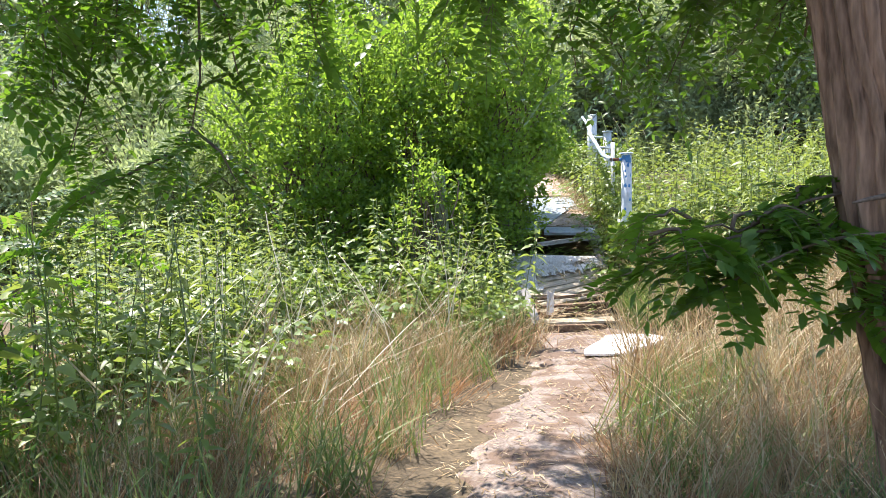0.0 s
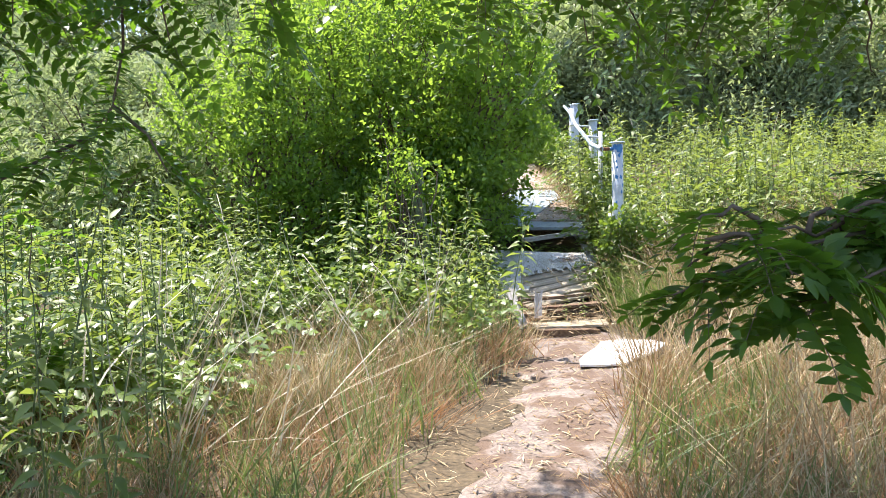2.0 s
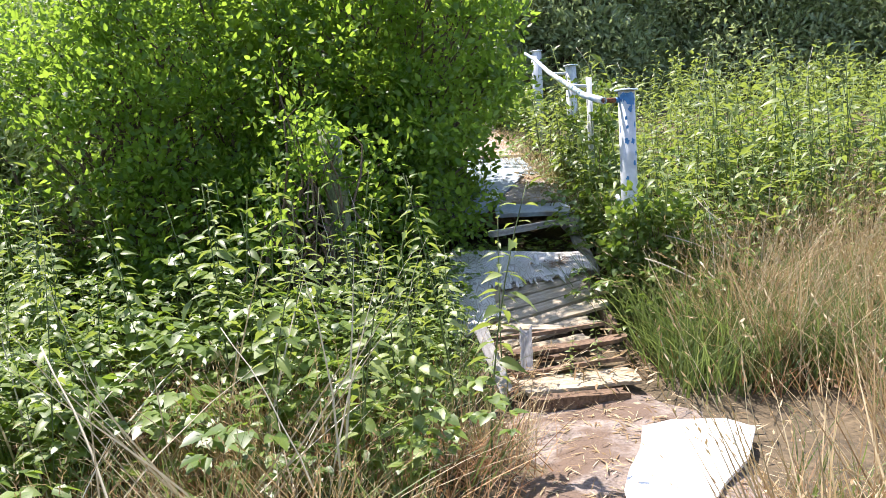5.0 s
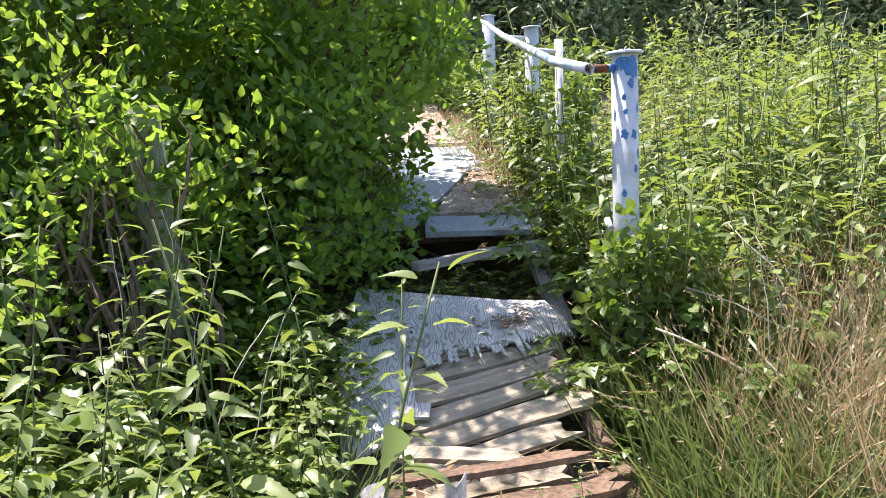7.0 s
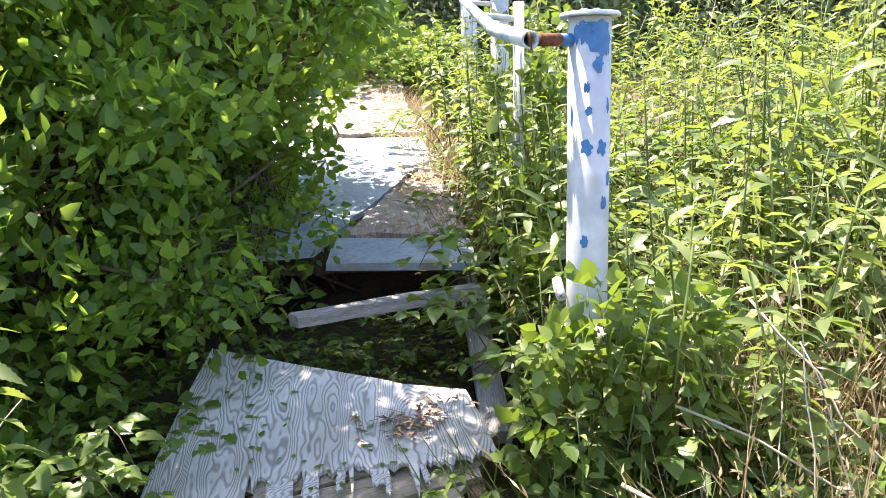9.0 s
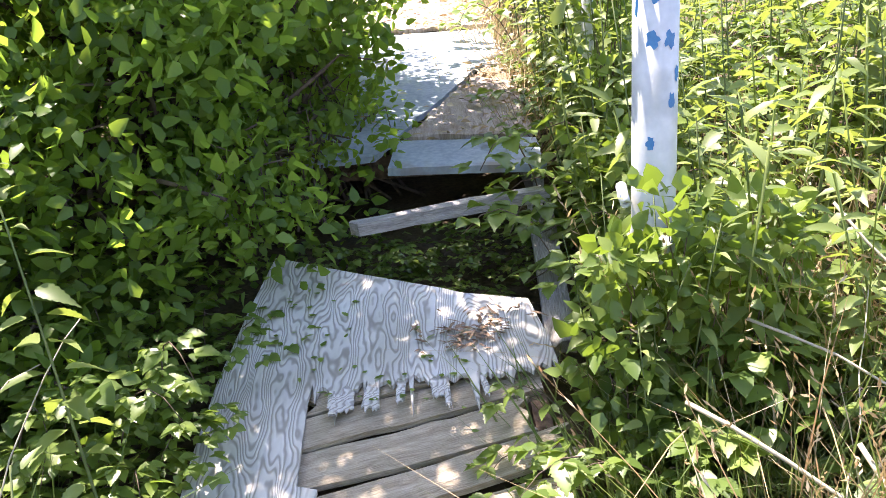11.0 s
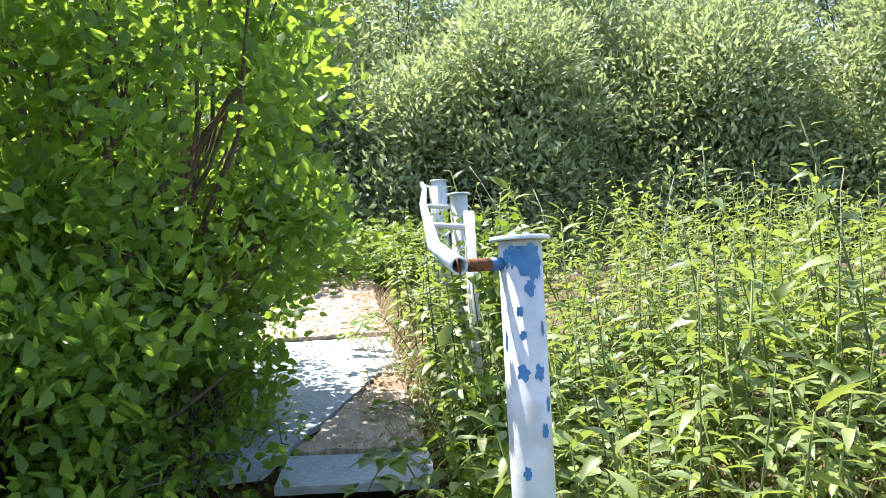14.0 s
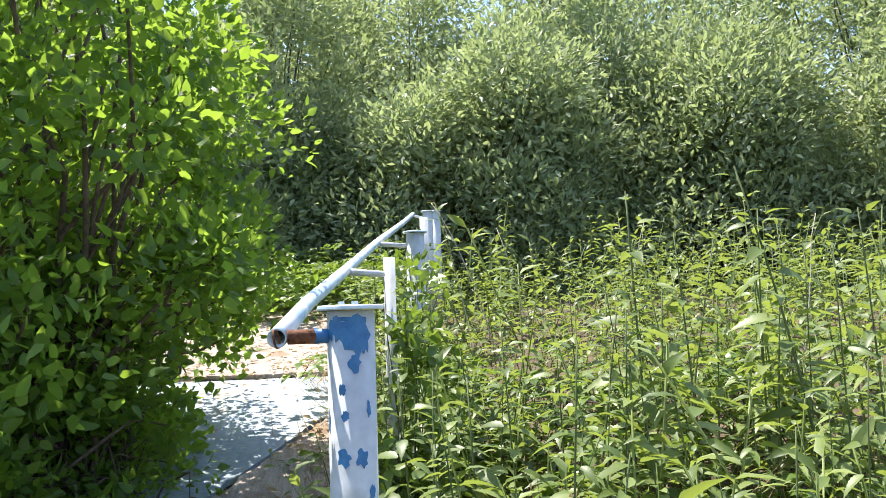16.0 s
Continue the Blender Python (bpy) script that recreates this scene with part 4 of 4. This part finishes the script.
for a0, b0, sag, r in (((2.05, 8.75, .62), (2.75, 8.15, .18), .03, .006), ((2.35, 8.55, .60), (2.62, 7.9, .05), .0, .006), ((2.25, 8.9, .75), (2.9, 8.45, .35), .05, .004), ((2.5, 9.0, 1.0), (2.95, 8.4, .2), .03, .004),
                       ((2.2, 8.3, .1), (2.55, 8.9, .8), .04, .003), ((.35, 8.6, .1), (.62, 9.0, .85), .12, .003), ((.2, 8.4, .1), (.55, 8.9, .78), .16, .003), ((.1, 8.6, .1), (.25, 9.2, 1.0), .04, .003),
                       ((-.2, 5.2, 0), (-.75, 5.9, .9), .1, .005), ((.1, 6.0, 0), (-.35, 6.5, .8), .1, .004), ((-1.0, 5.6, 0), (-1.4, 6.4, 1.3), .1, .005),
                       ((3.3, 12.6, .8), (2.75, 12.9, 2.55), .25, .005), ((3.5, 12.4, .8), (3.2, 12.8, 2.35), .1, .004), ((3.9, 12.5, .8), (4.3, 12.8, 2.4), .2, .004), ((4.6, 11.5, .7), (5.0, 11.8, 2.3), .1, .005),
                       ((3.2, 13.5, .9), (2.9, 13.4, 2.45), .1, .004), ((2.45, 8.5, .2), (2.5, 8.8, 1.15), .05, .003), ((2.6, 8.4, .1), (2.4, 8.6, 1.0), .08, .003), ((2.8, 8.7, .2), (3.0, 8.8, 1.2), .1, .003), ((.05, 8.5, .1), (-.1, 9.0, 1.1), .06, .003), ((.25, 8.8, .1), (.1, 9.0, 1.2), .02, .003)):
    fallen_stalk(a0, b0, sag, r)


def clump_crown(centres, radii, per, size, ratio, g, spread=1.0, fine=False, up=.35, flat=.5):
    """Leaves in clumps: each clump is a loose ball of leaves that point outwards."""
    C = np.repeat(np.asarray(centres, float), per, 0)
    R = np.repeat(np.asarray(radii, float), per)
    d = unit(g.normal(0, 1, C.shape))
    rad = R * g.random(len(C)) ** .42
    P = C + d * rad[:, None] * np.array((1, 1, .85)) * spread
    D = d + g.normal(0, .6, C.shape) + np.array((0, 0, up))
    N = np.array((0, 0, 1.0)) * flat + d * .4 + g.normal(0, .55, C.shape)
    L = g.uniform(.65, 1.2, len(C)) * size
    return leaves(P, D, N, L, L * ratio, fine, .15, .25)


def woody(name, label, category, base, stems, crown_VF, leaf_mat, bark=M_TWIG, group=""):
    e = thing(name, label, category, group, loc=tuple(base))
    off = np.array(base, float)
    part("trunk", mesh_of("trunk", stems[0] - off, stems[1], bark, True), e)
    part("crown", mesh_of("crown", crown_VF[0] - off, crown_VF[1], leaf_mat), e)
    return e


def cane_plant(name, label, category, base, stems, crown_VF, leaf_mat, group=""):
    """Like woody(), but every cane is a part of its own."""
    e = thing(name, label, category, group, loc=tuple(base))
    off = np.array(base, float)
    for V, F in stems:
        part("cane", mesh_of("cane", V - off, F, M_TWIG, True), e)
    part("foliage", mesh_of("foliage", crown_VF[0] - off, crown_VF[1], leaf_mat), e)
    return e


def bush(name, label, base, ext, clumps, per, size, ratio, leaf_mat, seed, fine=False, hollow_low=0.15, group="", category="bush", rad=(.22, .5), canes=False):
    """A many-stemmed bush: stems run from the base to clumps spread through a rounded body."""
    g = np.random.default_rng(seed)
    d = unit(g.normal(0, 1, (clumps, 3)))
    d[:, 2] = np.abs(d[:, 2]) * 1.15 - .15
    rr = (.62 + .38 * g.random(clumps) ** .5) * (1 + .16 * np.sin(d[:, 0] * 5 + seed) + .12 * np.sin(d[:, 1] * 7 + seed))
    C = np.array(base) + np.array((0, 0, ext[2] * hollow_low)) + d * rr[:, None] * np.array(ext)
    C[:, 2] = np.maximum(C[:, 2], ground_z(C[:, 0], C[:, 1]) + .3)
    R = g.uniform(rad[0], rad[1], clumps)
    st = []
    for c in C[::max(1, clumps // 70)]:
        b0 = np.array(base) + np.append(g.normal(0, .05 if canes else .25, 2), -.1)
        st.append(tube(curve_line(b0, c, .05 if canes else .25, 7, .01 if canes else .05, g), np.linspace(.022, .006, 7) * (.25 if canes else (ext[2] / 3) ** .5), 5, cap=False))
    if canes:
        return cane_plant(name, label, category, base, st, clump_crown(C, R, per, size, ratio, g, 1, fine), leaf_mat, group)
    return woody(name, label, category, base, join(st), clump_crown(C, R, per, size, ratio, g, 1, fine), leaf_mat, group=group)


# big leafy bush that overhangs the gangway
bush("leafy_bush", "large dense green bush overhanging the gangway", (-0.5, 11.3, .4), (1.65, 2.2, 3.2), 260, 150, .068, .60, L_BUSH, 5, True, .12, rad=(.18, .42))
bush("leafy_bush", "feathery yellow-green bush behind the nettles", (-1.75, 11.0, .4), (1.5, 1.5, 3.0), 190, 150, .06, .52, L_BUSH, 6, True, .12, rad=(.18, .45))
bush("leafy_bush", "tall green shrub leaning over the deck", (0.55, 11.4, .9), (1.3, 1.6, 2.7), 190, 115, .068, .60, L_BUSH, 12, True, .36, rad=(.16, .36))
bush("leafy_bush", "low leafy growth creeping over the deck edge", (0.80, 11.2, .70), (.66, 1.1, .5), 110, 60, .045, .6, L_BUSH, 8, True, .2, rad=(.10, .22))
bush("leafy_bush", "leafy green shrub rooted beside the deck", (0.38, 11.2, .7), (.85, 1.1, 1.35), 120, 110, .065, .60, L_BUSH, 15, True, .3, rad=(.15, .32))
bush("leafy_bush", "low leafy shoots round the old post", (-0.15, 9.3, .15), (.6, .45, 1.5), 50, 50, .06, .55, L_BUSH, 9, True, .2, rad=(.12, .28))
# bramble thickets at the foot of the posts and along the deck's edge
for k, (x, y, e, n) in enumerate(((2.08, 9.0, (.20, .08, 1.0), 40), (2.34, 9.08, (.2, .14, .85), 20), (2.16, 10.2, (.10, .35, .85), 20), (2.38, 10.75, (.16, .16, 1.3), 36), (2.52, 11.6, (.2, .4, 1.25), 34), (2.62, 12.4, (.22, .16, 1.35), 32))):
    bush("bramble_thicket", "sunlit bramble thicket climbing round the rail post", (x, y, float(ground_z(x, y)) - .05), e, n, 26, .062, .68, L_BRAMBLE, 130 + k, True, .05, "brambles round the posts", "bramble", (.07, .15), True)
# pale shrubs of the meadow on the far left
for k, (x, y, e) in enumerate(((-4.6, 13.5, (1.9, 1.6, 2.6)), (-3.6, 11.2, (1.2, 1.0, 1.5)), (-6.4, 11.5, (1.6, 1.2, 1.7)), (-7.5, 15, (2.2, 2, 3.2)), (-3.2, 16.5, (1.8, 1.6, 3.4)), (-10.5, 13, (2, 2, 3.0)))):
    bush("pale_shrub", "pale sunlit shrub at the meadow edge", (x, y, float(ground_z(x, y))), e, 110, 190, .10, .38, L_PALE, 30 + k, group="shrubs at the meadow edge", category="shrub", rad=(.3, .6))
# wall of willows behind
for k, (x, y, e) in enumerate(((-11.5, 22, (3.4, 2.6, 7)), (-7, 23.5, (3.2, 2.6, 7.2)), (-3, 22, (3, 2.6, 6.6)), (0.6, 22.6, (2.8, 2.4, 6.2)), (3.4, 24.5, (3, 2.6, 6.6)), (6.4, 22.6, (2.9, 2.4, 6.0)), (9.6, 23.5, (3.2, 2.6, 6.6)),
                               (13, 22, (3.2, 2.6, 6.4)), (17, 22, (3.4, 2.6, 6.5)), (4.4, 20.3, (2.2, 1.5, 3.6)), (8.4, 20.2, (2.4, 1.6, 3.6)), (0.2, 20.2, (2, 1.4, 3.4)), (12.0, 18.8, (2.4, 1.6, 3.6)))):
    bush("willow_tree", "dense grey-green willow at the far edge", (x, y, float(ground_z(x, y))), e, 180, 240, .15, .40, L_WILLOW, 60 + k, group="willows at the far edge", category="tree", rad=(.5, 1.0))


for k, (x, y, e) in enumerate(((-5.5, 28, (4.5, 2, 8.2)), (2, 28.5, (4.5, 2, 8.0)), (10, 28, (4.5, 2, 8.0)), (-14, 27, (4.5, 2, 8.2)), (19, 26, (4, 2, 8)))):
    bush("willow_tree", "tall willow behind the others", (x, y, float(ground_z(x, y))), e, 130, 150, .24, .42, L_WILLOW, 90 + k, group="willows at the far edge", category="tree", rad=(.7, 1.2))


# ---- locust tree at the start ----
def frond(p, d, n, g, ln=.3, pairs=8):
    """A feathered leaf: a thin stalk with oval leaflets in pairs."""
    d = unit(np.asarray(d, float))
    s = unit(np.cross(d, n))
    t = np.linspace(.18, 1, pairs)
    q = p + np.outer(t * ln, d) + np.outer(-.35 * t ** 2 * ln, (0, 0, 1))
    L = g.uniform(.055, .075) * (1 - .25 * np.abs(t - .5))
    P = np.concatenate([q, q, q[-1:]])
    D = np.concatenate([s + .25 * d + g.normal(0, .1, (pairs, 3)), -s + .25 * d + g.normal(0, .1, (pairs, 3)), [d - np.array((0, 0, .5))]])
    L = np.concatenate([L, L, L[-1:]])
    return tube([p, q[pairs // 2], q[-1]], .0012, 3, cap=False), leaves(P, D, np.tile(n, (len(P), 1)) + g.normal(0, .15, (len(P), 3)), L, L * .5, True, .1, .15)


def locust_spray(line, g, every=.06, ln=.3):
    """A twig along a line, set with feathered leaves."""
    line = np.asarray(line, float)
    seg = np.linalg.norm(np.diff(line, axis=0), axis=1)
    cum = np.concatenate([[0], np.cumsum(seg)])
    tw = [tube(line, np.linspace(.009, .0025, len(line)), 5)]
    lv = []
    k = 0
    for u in np.arange(.05, cum[-1], every):
        p = np.array([np.interp(u, cum, line[:, d]) for d in range(3)])
        dirn = unit(np.array([np.interp(min(u + .05, cum[-1]), cum, line[:, d]) for d in range(3)]) - p + 1e-6)
        side = unit(np.cross(dirn, (0, 0, 1.0)) + 1e-6) * (1 if k % 2 else -1)
        a, b = frond(p, dirn * .5 + side + g.normal(0, .35, 3) + np.array((0, 0, -.15)), unit(np.array((0, 0, 1.0)) + g.normal(0, .4, 3)), g, ln * g.uniform(.7, 1.15))
        tw.append(a)
        lv.append(b)
        k += 1
    return join(tw), join(lv)


g = np.random.default_rng(77)
tree = thing("locust_tree", "leaning locust tree with furrowed brown bark", "tree", loc=(1.75, 2.75, 0))
TO = np.array((1.75, 2.75, 0))
zz = np.linspace(-.1, 6.5, 240)
tx = 1.75 - .19 * zz + .012 * zz ** 2
line = np.stack([tx, 2.75 + .03 * zz, zz], 1)
V, F = tube(line, .165 - .012 * zz, 132, .012, 4, cap=False)
A = np.arange(132) * 2 * math.pi / 132
wander = .55 * np.sin(zz * 2.3) + .35 * np.sin(zz * 7.1 + 1) + .22 * np.sin(zz * 15.7)
furrow = np.abs(np.sin(8 * A[None] + wander[:, None] + .6 * np.sin(3 * A[None] + zz[:, None] * 5)))
plate = np.sin(5 * A[None] + 2 * np.sin(zz[:, None] * 11)) * np.sin(zz[:, None] * 17 + 3 * A[None])
swell = .80 + .24 * furrow ** .55 + .03 * plate
V = (line[:, None] + (V.reshape(len(zz), 132, 3) - line[:, None]) * swell[..., None]).reshape(-1, 3)
part("trunk", mesh_of("trunk", V - TO, F, M_BARK), tree)
limbs, sprays = [], []


def grow(a0, b0, sag, r, n_spray, length, down, spread=.5, every=.055, ln_leaf=.3):
    ln = curve_line(a0, b0, sag, 10, .03, g)
    limbs.append(tube(ln, np.linspace(r, r * .35, 10), 7))
    for k in range(n_spray):
        u = .3 + .7 * (k + .5) / n_spray
        p = np.array([np.interp(u, np.linspace(0, 1, 10), ln[:, d]) for d in range(3)])
        e = p + np.array((g.normal(0, spread), g.normal(0, spread), -down * g.uniform(.4, 1.1))) * length
        sprays.append(locust_spray(curve_line(p, e, .08, 7, .01, g), g, every, ln_leaf))


crown_z = 3.6
# hanging sprays on the left, the roof overhead, the sprays on the right
grow((1.2, 2.85, 3.3), (-1.35, 4.0, 2.75), .25, .03, 8, .8, .55)
for ln in ([(-1.15, 3.9, 2.75), (-1.12, 3.9, 2.2), (-1.12, 3.88, 1.85), (-1.16, 3.85, 1.62), (-1.33, 3.85, 1.40)], [(-1.5, 4.0, 2.7), (-1.6, 3.9, 2.2), (-1.62, 3.8, 1.8), (-1.72, 3.8, 1.5)],
           [(-1.3, 4.0, 2.6), (-1.0, 3.9, 2.15), (-.92, 3.8, 1.85)], [(-1.16, 3.85, 1.62), (-1.0, 3.75, 1.5), (-.92, 3.7, 1.36)], [(-1.3, 3.9, 1.5), (-1.5, 3.8, 1.38), (-1.75, 3.75, 1.25)], [(-1.8, 4.1, 2.5), (-1.95, 4.0, 2.1), (-2.05, 4.0, 1.75)]):
    sprays.append(locust_spray(np.array(ln), g, .032, .32))
grow((1.3, 2.85, 2.9), (0.9, 4.6, 2.6), .2, .025, 9, .9, .45)
grow((1.25, 2.85, 3.0), (2.1, 4.4, 2.5), .2, .025, 9, .9, .55)
grow((1.3, 2.8, 3.1), (-.3, 4.4, 2.95), .2, .025, 7, .7, .5)
grow((1.42, 2.8, 2.4), (1.75, 3.9, 2.0), .15, .018, 7, .7, .5)
for x0, x1, n in ((-2.2, -.75, 9), (-.5, .2, 4), (.45, 1.75, 12)):
    for k in range(n):
        x, y = g.uniform(x0, x1), g.uniform(3.3, 4.3)
        top = 2.75 + .15 * g.random()
        low = g.uniform(1.45, 2.1) if x < -.6 else g.uniform(1.75, 2.25) + .25 * (abs(x) < .5)
        sprays.append(locust_spray(curve_line((x, y, top), (x + g.normal(0, .22), y + g.normal(0, .15), low), .0, 8, .03, g), g, .045, .32))
# low branch reaching out from behind the trunk
grow((1.72, 2.85, 1.16), (.62, 2.65, 1.05), .08, .008, 6, .3, .15, .5, .04, .2)
sprays.append(locust_spray(curve_line((1.6, 2.85, 1.12), (.6, 2.62, 1.0), .07, 9), g, .028, .20))
sprays.append(locust_spray(curve_line((1.6, 2.7, 1.10), (.85, 2.5, .95), .07, 9), g, .028, .20))
sprays.append(locust_spray(curve_line((1.7, 3.0, 1.2), (1.15, 2.9, 1.1), .05, 7), g, .03, .20))
sprays.append(locust_spray(curve_line((1.75, 2.75, 1.02), (1.35, 2.6, .85), .05, 7), g, .03, .20))
# young shoots from the roots
for x, y, h in ((-1.9, 3.7, 1.1), (-2.2, 4.3, 1.3), (-1.75, 3.3, .8), (-2.4, 3.8, 1.2), (-2.0, 4.9, 1.25), (-2.7, 4.6, 1.4)):
    sprays.append(locust_spray(curve_line((x, y, 0), (x + g.normal(0, .12), y + g.normal(0, .1), h), 0, 8, .02, g), g, .05, .30))
# canopy above and behind, out of view, made dense to shade the foreground
for k in range(22):
    a = k * 2.4
    far = g.uniform(1.2, 3.4)
    grow((1.1, 2.9, 3.8 + .08 * k), (.2 + far * math.cos(a), 2.0 + far * .9 * math.sin(a), 4.1 + g.uniform(-.3, 1.6)), .3, .03, 7, 1.2, .3, .7, .085)
# extra unseen limbs, added only to cast shade on path and right-hand grass
for k in range(10):
    a = k * 2.4
    grow((1.1, 2.9, 3.6 + .1 * k), (.8 + 1.0 * math.cos(a), 4.05 + .8 * math.sin(a), 3.8 + g.uniform(-.2, .8)), .3, .03, 7, 1.1, .3, .7, .085)
V, F = tube(curve_line((1.56, 2.62, 1.24), (1.25, 2.45, 1.22), .01, 6), [.012, .011, .010, .009, .007, .004], 7)
limbs.append((V, F))
for V, F in limbs:
    part("limb", mesh_of("limb", V - TO, F, M_TWIG, True), tree)
V, F = join([s[0] for s in sprays])
part("bough", mesh_of("bough", V - TO, F, M_TWIG), tree)
V, F = join([s[1] for s in sprays])
part("crown", mesh_of("crown", V - TO, F, L_LOCUST), tree, "feathered green leaves in hanging sprays")
